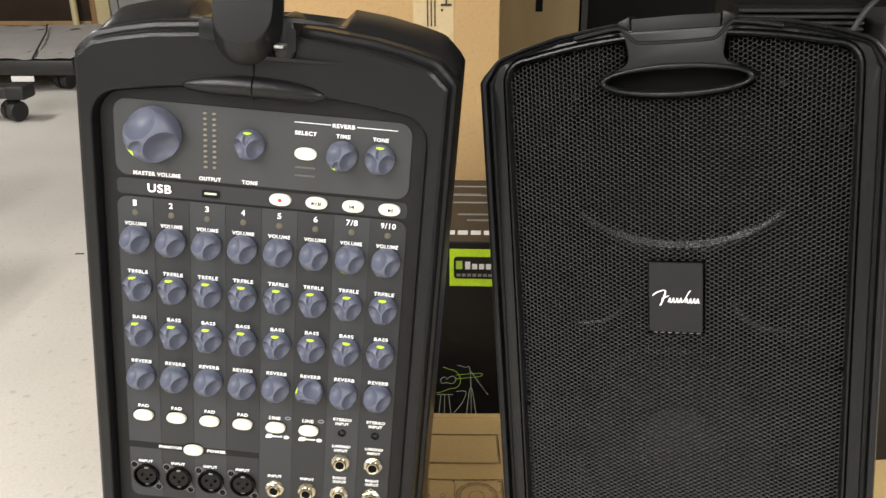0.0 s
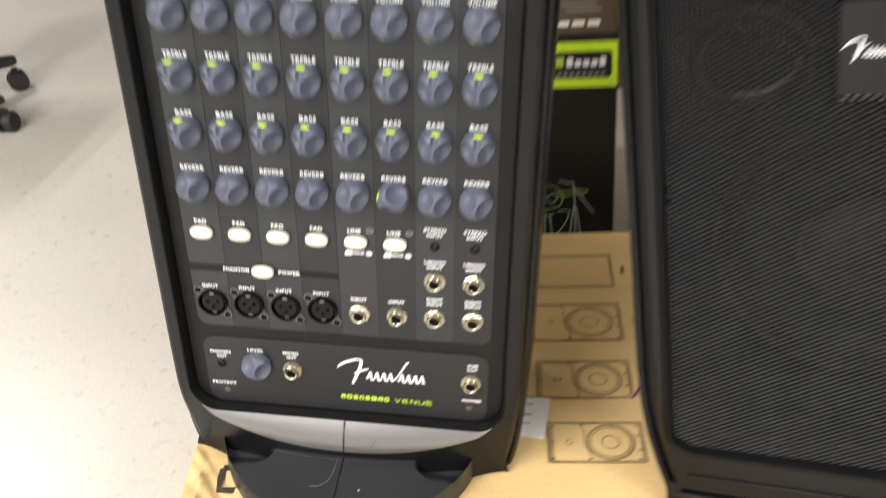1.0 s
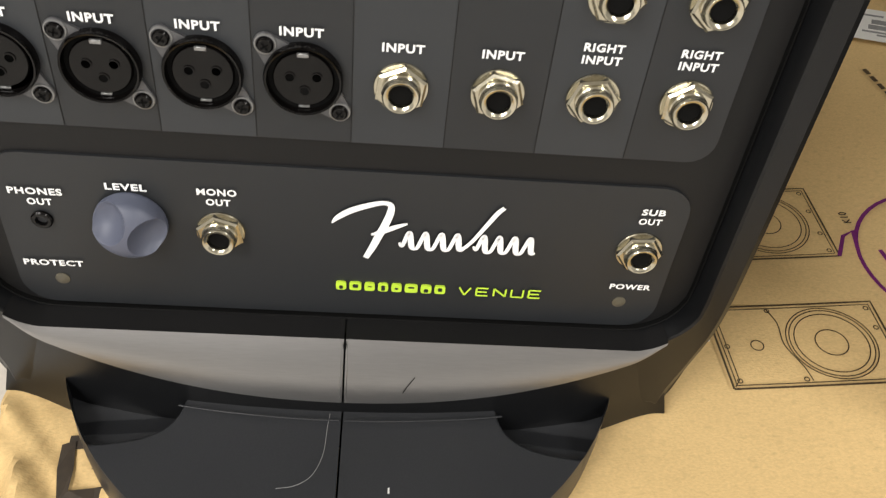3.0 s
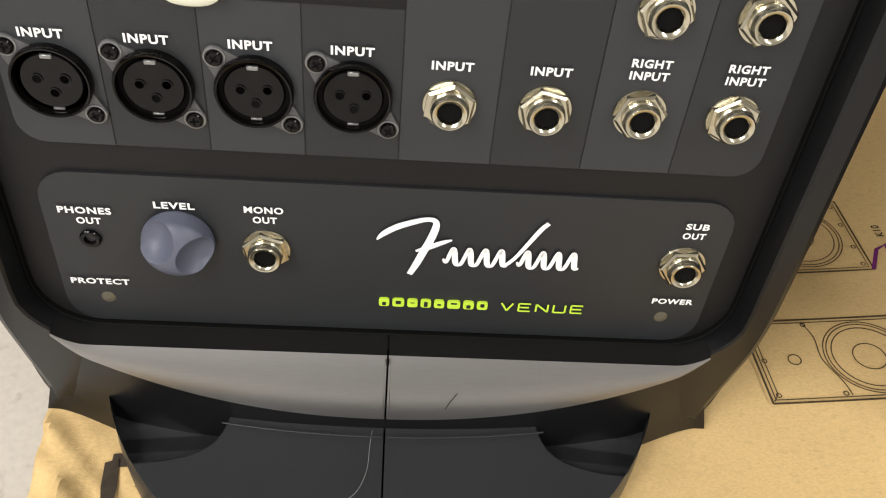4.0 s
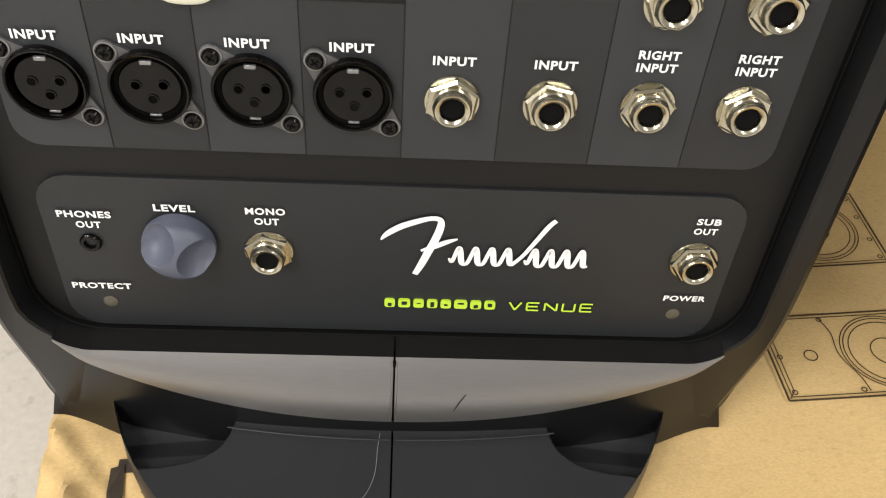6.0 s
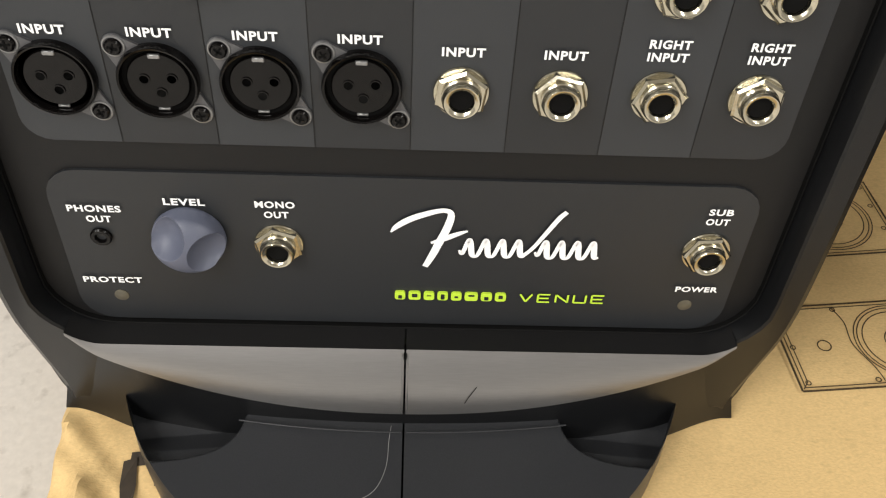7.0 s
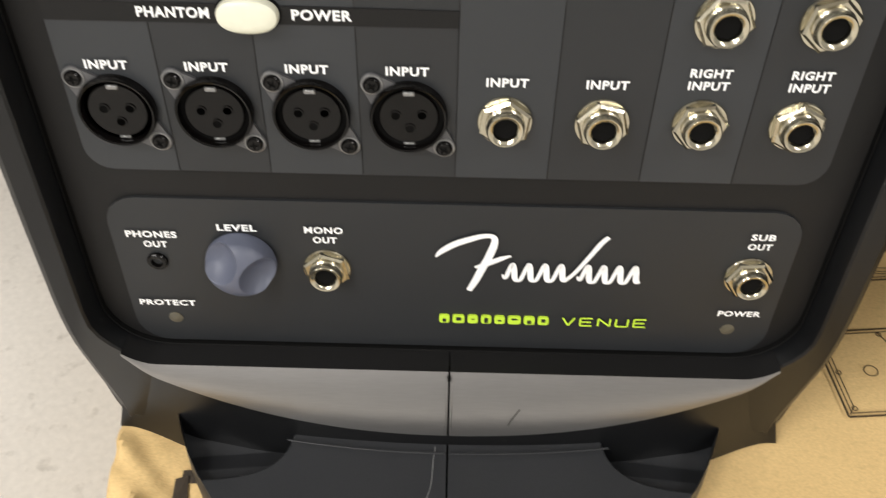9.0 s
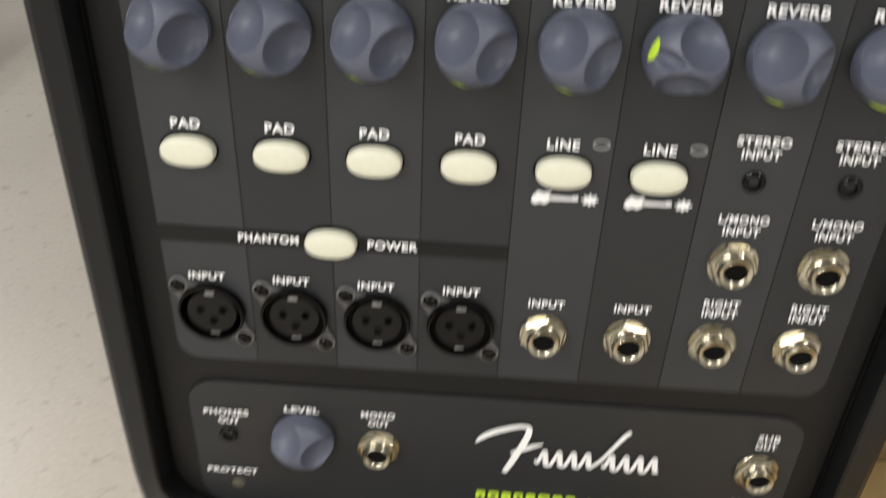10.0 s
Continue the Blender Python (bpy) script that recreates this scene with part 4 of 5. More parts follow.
def lip(a, b, cx, cz, t0, t1, r, y):
    """Rounded lip along part of an oval, thinning out towards its ends."""
    loops = []
    for i in range(33):
        u = i / 32
        t = radians(t0 + (t1 - t0) * u)
        rr = r * math.sqrt(max(0.0, math.sin(math.pi * u))) + 0.0004
        x, z = cx + a * math.cos(t), cz + b * math.sin(t)
        loops.append([(x + rr * math.cos(k * math.pi / 4) * math.cos(t), y - rr * math.sin(k * math.pi / 4), z + rr * math.cos(k * math.pi / 4) * math.sin(t)) for k in range(8)])
    return loft(loops, cap0=True, cap1=True)


# highlight along the horn's lower rim, put in as a lighter arc
part("horn_lip", lip(0.104, 0.076, 0.002, 0.3130, -148, -32, 0.0072, 0.021), HORN_LIT, speaker)
part("horn_throat", loft([at_y(oval(a, b, 48, 2.4, 0.002, 0.3125), y) for a, b, y in ((0.080, 0.064, 0.026), (0.05, 0.03, 0.0292), (0.012, 0.008, 0.0297))], cap1=True), BAFFLE, speaker)
part("woofer_surround", lathe([(0.100, 0.030), (0.098, 0.022), (0.093, 0.018), (0.088, 0.022), (0.086, 0.027), (0.081, 0.021), (0.076, 0.024)], 72, cap=False), CONE, speaker, "", pose(0, 0, 0.048))
part("woofer_cone", lathe([(0.076, 0.024), (0.06, 0.0275), (0.041, 0.0295)], 72, cap=False), CONE, speaker, "", pose(0, 0, 0.048))
part("dust_cap", lathe([(0.041, 0.0295), (0.039, 0.022), (0.03, 0.016), (0.015, 0.013), (0.0005, 0.0122)], 48), CAP, speaker, "", pose(0, 0, 0.048))
for s in (-1, 1):
    part("bass_port", torus_oval(0.036, 0.030, 0.006, 0.029, s * 0.079 + 0.002, 0.186, 2.2), BAFFLE, speaker)
    # lighter arc that draws the light on the port's lower inner rim
    part("port_lip", lip(0.038, 0.026, s * 0.083 + 0.002, 0.190, -100 if s < 0 else -80, 0 if s < 0 else -180, 0.0030, 0.024), HORN_LIT, speaker)
    part("port_hole", prism(oval(0.031, 0.025, 40, 2.2, s * 0.081, 0.176), 0.0285, 0.029), HOLE, speaker, smooth=False)
for x, z in ((-0.078, 0.366), (0.080, 0.370), (-0.112, -0.075), (0.112, -0.075), (0.122, 0.335)):
    part("grille_screw", lathe([(0.0042, 0.012), (0.0042, 0.004), (0.0035, 0.003), (0.0005, 0.0028)], 20), SOCKET, speaker, "", pose(x, 0, z))

# grip bracket at the top: tab and oval eye, and the latch recess in the top edge
neck = curve_pts([(-0.0460, 0.4150), (-0.0385, 0.4135), (-0.0352, 0.4085), (-0.0335, 0.4000), (-0.0335, 0.3930), (-0.0370, 0.3885), (-0.0450, 0.3850)], 6) + curve_pts([(0.0490, 0.3850), (0.0410, 0.3885), (0.0375, 0.3930), (0.0375, 0.4000), (0.0392, 0.4085), (0.0425, 0.4135), (0.0500, 0.4150)], 6)
part("grip_tab", prism(neck, -0.0094, 0.01, 0.0016), SHELL, speaker)
dip = curve_pts([(-0.075, 0.4125), (-0.058, 0.4158), (-0.044, 0.4178), (-0.0385, 0.4172), (-0.0335, 0.4125), (-0.0285, 0.4078), (-0.024, 0.4064), (-0.010, 0.4058), (0.002, 0.4057), (0.014, 0.4058), (0.028, 0.4064), (0.0325, 0.4078), (0.0375, 0.4125), (0.0425, 0.4172), (0.048, 0.4178), (0.062, 0.4158), (0.079, 0.4125)], 6)
part("notch_rim", sweep([(x, -0.0088, z) for x, z in dip], 0.0017, 8), SHELL, speaker)
eye = []
for k in range(9):
    t = math.pi * k / 8
    d = 0.0026 * math.cos(t)
    eye.append(at_y(oval(0.0555 + d, 0.0108 + d, 64, 2.0, 0.002, 0.3770), -0.0070 - 0.004 * math.sin(t)))
eye.append(at_y(oval(0.0530, 0.0082, 64, 2.0, 0.002, 0.3770), 0.012))
part("grip_eye", loft(eye), SHELL, speaker, "oval rimmed grip opening")
part("grip_floor", prism(oval(0.0530, 0.0082, 48, 2.0, 0.002, 0.3770), 0.010, 0.012), HOLE, speaker, smooth=False)
part("latch_recess", prism([(-0.0310, 0.4245), (-0.0305, 0.4130), (-0.0270, 0.4085), (-0.0240, 0.4072), (0.0280, 0.4072), (0.0310, 0.4085), (0.0345, 0.4130), (0.0350, 0.4245), (0.002, 0.4250)], -0.0074, 0.026, 0.0006), PANEL, speaker)
for s in (-1, 1):
    part("rim_horn", prism([(s * 0.0345 + 0.002, 0.4262), (s * 0.043 + 0.002, 0.4228), (s * 0.043 + 0.002, 0.4180), (s * 0.0335 + 0.002, 0.4150)][::s], -0.0062, 0.028, 0.001), SHELL, speaker)
part("chin_line", block(-0.118, 0.118, -0.0078, -0.0055, -0.1475, -0.1463, 0.0003, 1), SHELL, speaker)
for s in (-1, 1):
    part("leg", block(s * 0.1305 - 0.0065, s * 0.1305 + 0.0065, -0.004, 0.14, -0.1905, -0.160, 0.0015), SHELL, speaker)
    part("leg_web", block(s * 0.1060 - 0.0180, s * 0.1060 + 0.0180, 0.004, 0.13, -0.1840, -0.168, 0.0015), SHELL, speaker)


# ---- printed carton that carries both ----
def sag(x, y):
    """Height of the carton's top, pressed down between the two cabinets."""
    z = -0.0195 + (0.0265 if x < 0.27 else 0.055) * ((x - 0.27) / 0.42) ** 2
    if x < -0.05:
        z += 0.004 * math.sin(38 * x + 9 * y) * min(1.0, (-0.05 - x) / 0.06)
    if x < -0.045 and y < 0.05:
        f = min(1.0, (-0.045 - x) / 0.05) * min(1.0, (0.05 - y) / 0.05)
        n1 = noise.noise(Vector((x * 26 + y * 9, y * 11 - x * 6, 1.7)))
        n2 = noise.noise(Vector((x * 50 - y * 14, y * 26, 5.1)))
        z += f * (0.004 - 0.014 * abs(n1) - 0.005 * abs(n2))
        for px, py, wide, deep in ((-0.1370, 0.0010, 0.006, 0.0022), (-0.1390, -0.0110, 0.005, 0.0028), (-0.1310, -0.0250, 0.004, 0.0018), (-0.1270, -0.0500, 0.006, 0.0026), (-0.1200, -0.0800, 0.006, 0.0024)):
            z -= f * deep * max(0.0, 1 - abs((x - px) * 0.77 + (y - py) * 0.64) / wide)
    if x > 0.62:
        z = -0.0195 + 0.055 * (0.35 / 0.42) ** 2
    return z


def wob(x, y):
    return 0.0012 * noise.noise(Vector((x * 9, y * 9, 0.3))) + 0.0005 * noise.noise(Vector((x * 30, y * 30, 2)))


CART = pose(0, 0, TOP, 0, 0, 2.7)
carton = thing("printed_carton", CART, "kraft cardboard carton lying flat, top sagging, with line drawings", "box")
BX0, BX1, BY0, BY1 = -0.147, 0.86, -0.145, 0.390
NX, NY = 360, 190
bm = bmesh.new()
grid = []
for j in range(NY + 1):
    r = []
    for i in range(NX + 1):
        x, y = BX0 + (BX1 - BX0) * i / NX, BY0 + (BY1 - BY0) * j / NY
        drop = 0.003 * ((i in (0, NX)) or (j in (0, NY)))
        r.append(bm.verts.new((x, y, sag(x, y) + wob(x, y) - drop)))
    grid.append(r)
for j in range(NY):
    for i in range(NX):
        bm.faces.new((grid[j][i], grid[j][i + 1], grid[j + 1][i + 1], grid[j + 1][i]))
part("top_panel", bm, CARD, carton)
rim = [(BX0 + (BX1 - BX0) * i / NX, BY0) for i in range(NX + 1)] + [(BX1, BY0 + (BY1 - BY0) * j / NY) for j in range(1, NY + 1)] + \
      [(BX1 - (BX1 - BX0) * i / NX, BY1) for i in range(1, NX + 1)] + [(BX0, BY1 - (BY1 - BY0) * j / NY) for j in range(1, NY)]
part("side_wall", loft([[(x, y, sag(x, y) + wob(x, y) - 0.003) if lvl == 0 else (x * (1.004 if lvl == 1 else 1.0), y * (1.004 if lvl == 1 else 1.0), -0.10 if lvl == 1 else -TOP + 0.001) for x, y in rim] for lvl in range(3)]), CARD, carton)
part("flap_edge", sweep([(BX0 + 0.02 + (BX1 - BX0 - 0.04) * i / 30, BY1 - 0.003, sag(BX0 + 0.02 + (BX1 - BX0 - 0.04) * i / 30, BY1) + 0.0005) for i in range(31)], 0.004, 6), CARD, carton)

def ink(name, pts, w, material, closed=False, lift=0.0013, label=""):
    """A printed line draped over the carton's top."""
    if closed:
        pts = pts + pts[:1]
    dense = []
    for (x0, y0), (x1, y1) in zip(pts, pts[1:]):
        n = max(1, int(math.hypot(x1 - x0, y1 - y0) / 0.012))
        dense += [(x0 + (x1 - x0) * i / n, y0 + (y1 - y0) * i / n) for i in range(n)]
    dense.append(pts[-1])
    b = ribbon(dense, [w] * len(dense), 0.0)
    for v in b.verts:
        v.co.z = sag(v.co.x, v.co.y) + lift
    return part(name, b, material, carton, label, smooth=False)


def circle(cx, cy, rx, ry=None, n=40):
    ry = ry or rx
    return [(cx + rx * math.cos(2 * math.pi * i / n), cy + ry * math.sin(2 * math.pi * i / n)) for i in range(n)]


# four speaker drawings in a column, the first the smallest
for k, (xr, y0, w, h, cr) in enumerate(((0.2688, 0.0053, 0.0875, 0.0506, 0.0222), (0.2662, 0.0890, 0.0935, 0.0558, 0.0240), (0.2660, 0.1785, 0.0985, 0.0645, 0.0262), (0.2655, 0.2765, 0.1050, 0.0650, 0.0))):
    x0, x1, y1 = xr - w, xr, y0 + h
    ink("drawing_line", [(x0, y0), (x1, y0), (x1, y1), (x0, y1)], 0.0011, PRINT_L, True)
    ink("drawing_line", [(x0 + 0.002, y0 + 0.002), (x1 - 0.002, y0 + 0.002), (x1 - 0.002, y1 - 0.002), (x0 + 0.002, y1 - 0.002)], 0.0006, PRINT_L, True)
    ink("drawing_line", [(x0 + 0.001, y0 + 0.0012), (x0 + 0.004, y0 + 0.005), (x0 + 0.004, y1 - 0.004)], 0.0006, PRINT_L)
    if cr:
        cx, cy = x1 - w * 0.345, y0 + h * 0.5
        for r in (cr, cr * 0.93, cr * 0.82, cr * 0.36):
            ink("drawing_ring", circle(cx, cy, r), 0.0006, PRINT_L, True)
        ink("drawing_ring", circle(x0 + w * 0.222, cy, 0.0031), 0.0006, PRINT_L, True)
        ink("drawing_line", curve_pts([(cx - cr - 0.004, y1 - 0.002), (cx - cr - 0.001, y1 - 0.012), (cx - cr - 0.002, cy), (cx - cr + 0.003, cy - 0.014), (cx - cr + 0.0045, y0 + 0.003)], 5), 0.0006, PRINT_L)
        for sx, sy in ((x0 + 0.0042, y0 + 0.0045), (x0 + 0.0042, y1 - 0.0045), (x0 + 0.0042, cy), (x1 - 0.0042, y0 + 0.0045), (x1 - 0.0042, y1 - 0.0045), (x0 + w * 0.42, y0 + 0.004), (x1 - 0.0042, cy + 0.008), (x1 - 0.0042, cy - 0.010), (x0 + w * 0.36, y1 - 0.0035)):
            ink("drawing_ring", circle(sx, sy, 0.0012, n=10), 0.0006, PRINT_L, True)
    word = ("K8", "K10", "K12", "KSUB")[k]
    if k < 3:
        put("printed_word", flat(lettering(word, 0.0062 + 0.003 * (len(word) - 2), 0.0048, 0.02, PRINT)), carton, pose(x1 + 0.0145, y0 + h * 0.53, sag(x1 + 0.0145, 0.1) + 0.0013, 0, 0, 90))
    else:
        ink("printed_bar", [(x1 + 0.0125, y0 + 0.026), (x1 + 0.0125, y0 + 0.040)], 0.0034, PRINT_L)
# hand-drawn marker ring with a numeral
ring_pts = [(0.3275 + 0.0508 * math.cos(a), 0.0820 + 0.0525 * math.sin(a)) for a in [2.75 + 0.14 * i for i in range(47)]]
ink("marker_ring", [(0.266, 0.089), (0.274, 0.104), (0.281, 0.108)] + ring_pts[2:], 0.0022, MARKER, label="purple hand-drawn marker ring")
ink("marker_numeral", curve_pts([(0.290, 0.092), (0.292, 0.078), (0.297, 0.069), (0.306, 0.068), (0.317, 0.071)], 5), 0.0024, MARKER)
ink("marker_numeral", [(0.309, 0.100), (0.311, 0.075), (0.311, 0.050)], 0.0024, MARKER)
# large brand letters near the crushed corner and by the speaker, as plain shapes
for cx, cy, s in ((-0.100, -0.030, 1.0), (-0.098, -0.068, 1.0), (-0.096, -0.106, 1.0)):
    ink("brand_shape", [(cx - 0.014, cy + 0.012), (cx + 0.010, cy + 0.011), (cx + 0.012, cy - 0.010), (cx - 0.012, cy - 0.012)], 0.0062, PRINT, True)
    ink("brand_shape", [(cx - 0.002, cy + 0.002), (cx + 0.014, cy - 0.002)], 0.0050, PRINT)
for cx, cy in ((0.338, -0.018), (0.346, -0.040), (0.355, -0.064)):
    ink("brand_shape", circle(cx, cy, 0.0065, 0.0075, 16), 0.0032, PRINT, True)
    ink("brand_shape", [(cx - 0.006, cy), (cx + 0.006, cy + 0.001)], 0.0026, PRINT)
# rows of small print beside the drawings
for k in range(4):
    xa = 0.352 + 0.024 * k
    for q in range(7):
        ya = 0.262 - 0.009 * q - 0.002 * k
        ink("print_bar", [(xa + 0.0012 * q, ya), (xa + 0.0012 * q + 0.0008, ya - 0.0065)], 0.0032, PRINT_L)
for q in range(4):
    ink("print_bar", [(0.372 + 0.001 * q, 0.165 - 0.008 * q), (0.373 + 0.001 * q, 0.159 - 0.008 * q)], 0.003, PRINT_L)
sticker = thing("shipping_label", CART @ pose(0.3815, 0.3115, sag(0.3815, 0.3) + 0.0026, 0, -1.2, -25), "white printed shipping label stuck on the carton", "label")
part("paper", block(-0.031, 0.031, -0.0225, 0.0225, 0, 0.0005), PAPER, sticker, smooth=False)
for k, (x0, x1, y, w) in enumerate(((-0.026, -0.012, 0.002, 0.004), (-0.004, 0.014, 0.004, 0.006), (-0.006, 0.016, -0.004, 0.006), (0.018, 0.027, -0.002, 0.008), (-0.02, 0.004, 0.013, 0.002), (-0.01, 0.02, -0.011, 0.002), (0.0, 0.025, -0.015, 0.002), (-0.026, -0.018, 0.008, 0.002))):
    part("print_bar", block(x0, x1, y - w / 2, y + w / 2, 0.0005, 0.0008), PAPER_G, sticker, smooth=False)
sheet = thing("paper_sheet", CART @ pose(0.1395, 0.062, sag(0.14, 0.06) + 0.0016, 0, 2, -8), "white paper sheet lying under the mixer's edge", "paper")
part("paper", block(-0.060, 0.0415, -0.0225, 0.032, 0, 0.0006), PAPER, sheet, smooth=False)
for y in (-0.006, 0.006, 0.020, 0.03):
    part("print_bar", block(-0.03, 0.026, y, y + 0.0015, 0.0006, 0.0009), PAPER_G if y != 0.006 else PRINT, sheet, smooth=False)


# ---- black product box behind the carton ----
blackbox = thing("product_box", pose(0, 0.505, 0), "tall black printed product box with a lime label", "box")
BW0, BW1, BH, BD = -0.22, 0.263, TOP + 0.208, 0.285
part("box_body", block(BW0, BW1, 0, BD, 0, BH, 0.002, 2), CARTON_K, blackbox)
part("box_top", block(BW0 + 0.002, BW1 - 0.002, 0.002, BD - 0.002, BH, BH + 0.0015), CARTON_T, blackbox, "brown-black box top", smooth=False)
lab = part("label_panel", block(0.1765, 0.2625, -0.0012, 0.001, TOP + 0.139, TOP + 0.1985), LIMECARD, blackbox, "bright lime printed label", smooth=False)
part("label_window", prism(rounded(0.183, 0.2555, TOP + 0.1515, TOP + 0.1865, 0.005, 4), -0.0018, -0.001), CARTON_K, lab, smooth=False)
part("model_bar", block(0.186, 0.1955, -0.0024, -0.0016, TOP + 0.167, TOP + 0.180), PALELIME, lab, smooth=False)
for k in range(5):
    part("model_bar", block(0.1995 + k * 0.0102, 0.2070 + k * 0.0102, -0.0024, -0.0016, TOP + 0.1670, TOP + (0.179 if k in (0, 4) else 0.1755)), INK, lab, smooth=False)
for k in range(8):
    part("print_bar", block(0.187 + k * 0.0078, 0.1925 + k * 0.0078, -0.0024, -0.0016, TOP + 0.1550, TOP + 0.1595), PAPER_G, lab, smooth=False)
# line drawing of a guitar, a stool and a stand
def line_art(name, pts, w, material):
    b = ribbon(pts, [w] * len(pts), 0.0)
    part(name, b, material, blackbox, smooth=False, m=pose(-0.004, -0.0012, TOP - 0.005, 90, 0, 0))
for pts, m_ in (([(0.170, 0.004), (0.180, 0.0), (0.190, -0.004), (0.197, -0.018), (0.192, -0.032), (0.178, -0.036), (0.165, -0.042), (0.152, -0.044)], PALELIME),
                ([(0.188, -0.017), (0.226, -0.012), (0.227, -0.006), (0.190, -0.010)], PALELIME),
                ([(0.166, -0.046), (0.162, -0.085)], PALE), ([(0.178, -0.046), (0.182, -0.085)], PALE), ([(0.172, -0.046), (0.171, -0.085)], PALE), ([(0.160, -0.046), (0.185, -0.046)], PALE),
                ([(0.190, -0.040), (0.205, -0.040), (0.200, -0.060), (0.186, -0.080)], PALE), ([(0.192, 0.008), (0.204, 0.004), (0.212, -0.002), (0.214, -0.085)], PALE),
                ([(0.206, -0.085), (0.213, -0.030), (0.222, -0.085)], PALE), ([(0.212, -0.002), (0.240, -0.045)], PALE), ([(0.175, -0.018), (0.184, -0.012), (0.190, -0.018), (0.184, -0.026), (0.175, -0.024), (0.168, -0.026), (0.166, -0.018), (0.172, -0.014), (0.175, -0.018)], PALE)):
    line_art("drawing_line", curve_pts(pts, 4), 0.0009, m_)
# print on the box top
for y, x0, x1 in ((0.035, 0.165, 0.25),):
    for k in range(4):
        part("brand_shape", block(0.168 + k * 0.0195, 0.183 + k * 0.0195, 0.028, 0.044, BH + 0.0015, BH + 0.002), INK, blackbox, smooth=False)
for y, x0, x1 in ((0.085, 0.20, 0.245), (0.110, 0.185, 0.24), (0.165, 0.13, 0.248), (0.168, 0.10, 0.12), (0.200, 0.14, 0.249), (0.205, 0.1, 0.22), (0.245, 0.12, 0.248)):
    part("print_bar", block(x0, x1, y, y + 0.006, BH + 0.0015, BH + 0.002), PAPER_G, blackbox, smooth=False)

# ---- cardboard boxes farther back ----
tall = thing("tall_carton", pose(0, 0.80, 0), "tall plain brown cardboard box with paper tape", "box")
part("box_body", block(-0.28, 0.248, 0, 0.42, 0, TOP + 0.95, 0.004, 2), CARD_B, tall)
part("tape", block(0.105, 0.172, -0.0012, 0.001, TOP + 0.30, TOP + 0.94), TAPE, tall, "pale paper tape strip", smooth=False)
for k, (x, z) in enumerate(((0.128, 0.485), (0.134, 0.485), (0.140, 0.485))):
    part("print_bar", block(x, x + 0.0025, -0.0018, -0.001, TOP + z - 0.012, TOP + z + 0.03), PRINT_L, tall, smooth=False)
put("printed_word", lettering("H.", 0.026, 0.018, 0.02, PRINT), tall, pose(0.160, -0.002, TOP + 0.510, 0, 90, 0))
olive = thing("carton", pose(0, 1.52, 0), "dull olive-brown cardboard carton standing upright", "box")
part("box_body", block(0.24, 0.452, 0, 0.3, 0, TOP + 0.9, 0.004, 2), CARD_D, olive)
part("hand_hole", block(0.345, 0.362, -0.002, 0.0, TOP + 0.400, TOP + 0.455), HOLE, olive, smooth=False)
case = thing("equipment_case", pose(0, 1.55, 0), "large black covered equipment case standing on the floor", "case")
part("case_body", block(0.46, 1.7, 0, 0.5, 0, TOP + 0.85, 0.02, 3), DARKCASE, case)
part("corner_strip", block(0.46, 0.475, -0.003, 0.01, 0.03, TOP + 0.83), RUBBER, case)

# ribbed cabinet and charcoal case behind the loudspeaker
amp = thing("ribbed_cabinet", pose(0.485, 0.262, TOP - 0.010), "black cabinet with a ribbed top edge standing behind the loudspeaker", "cabinet")
part("body", block(0.0, 0.13, 0.012, 0.105, 0.0, 0.585, 0.004), DARKCASE, amp)
for k in range(13):
    part("rib", block(0.002, 0.128, 0.004, 0.02, 0.503 + k * 0.0062, 0.5065 + k * 0.0062, 0.001, 1), GREYCASE, amp)
gcase = thing("charcoal_case", pose(0.63, 0.255, TOP - 0.008, 0, 0, 6), "charcoal hard case standing on end behind the loudspeaker", "case")
part("shell", block(0.0, 0.20, 0.0, 0.115, 0.0, 0.568, 0.008, 3), GREYCASE, gcase)
part("seam_strip", block(0.0, 0.20, -0.002, 0.002, 0.528, 0.533), RUBBER, gcase)
cable = thing("cable", pose(0, 0, TOP), "thin grey and black cables hung over the cases", "cable")
part("grey_lead", sweep(curve_pts([(0.640, 0.245, 0.500), (0.648, 0.242, 0.540), (0.662, 0.25, 0.572), (0.69, 0.30, 0.585), (0.72, 0.33, 0.58)], 6), 0.0022, 8), STEEL, cable)
part("black_lead", sweep(curve_pts([(0.585, 0.25, 0.50), (0.588, 0.245, 0.535), (0.605, 0.25, 0.572), (0.64, 0.28, 0.59), (0.66, 0.32, 0.585)], 6), 0.0028, 8), RUBBER, cable)

# ---- blue hand truck lying on the floor behind ----
truck = thing("hand_truck", pose(0.028, 0, 0), "scuffed blue steel hand truck lying on the floor", "hand truck")
def beam(name, x0, y0, x1, y1, w, h, z=0.0, material=BLUE):
    d = math.hypot(x1 - x0, y1 - y0)
    part(name, block(0, d, -w / 2, w / 2, z, z + h, 0.003, 2), material, truck, m=pose(x0, y0, 0, 0, 0, math.degrees(math.atan2(y1 - y0, x1 - x0))))
beam("side_rail", 0.470, 0.80, 0.405, 1.42, 0.045, 0.035)
beam("rail_flange", 0.446, 0.80, 0.381, 1.42, 0.006, 0.055)
beam("side_rail", 0.640, 0.84, 0.575, 1.42, 0.045, 0.035)
beam("cross_bar", 0.49, 0.98, 0.60, 0.99, 0.05, 0.025)
beam("toe_plate", 0.50, 0.86, 0.66, 0.875, 0.10, 0.012)
beam("cross_bar", 0.46, 1.24, 0.58, 1.25, 0.04, 0.025)
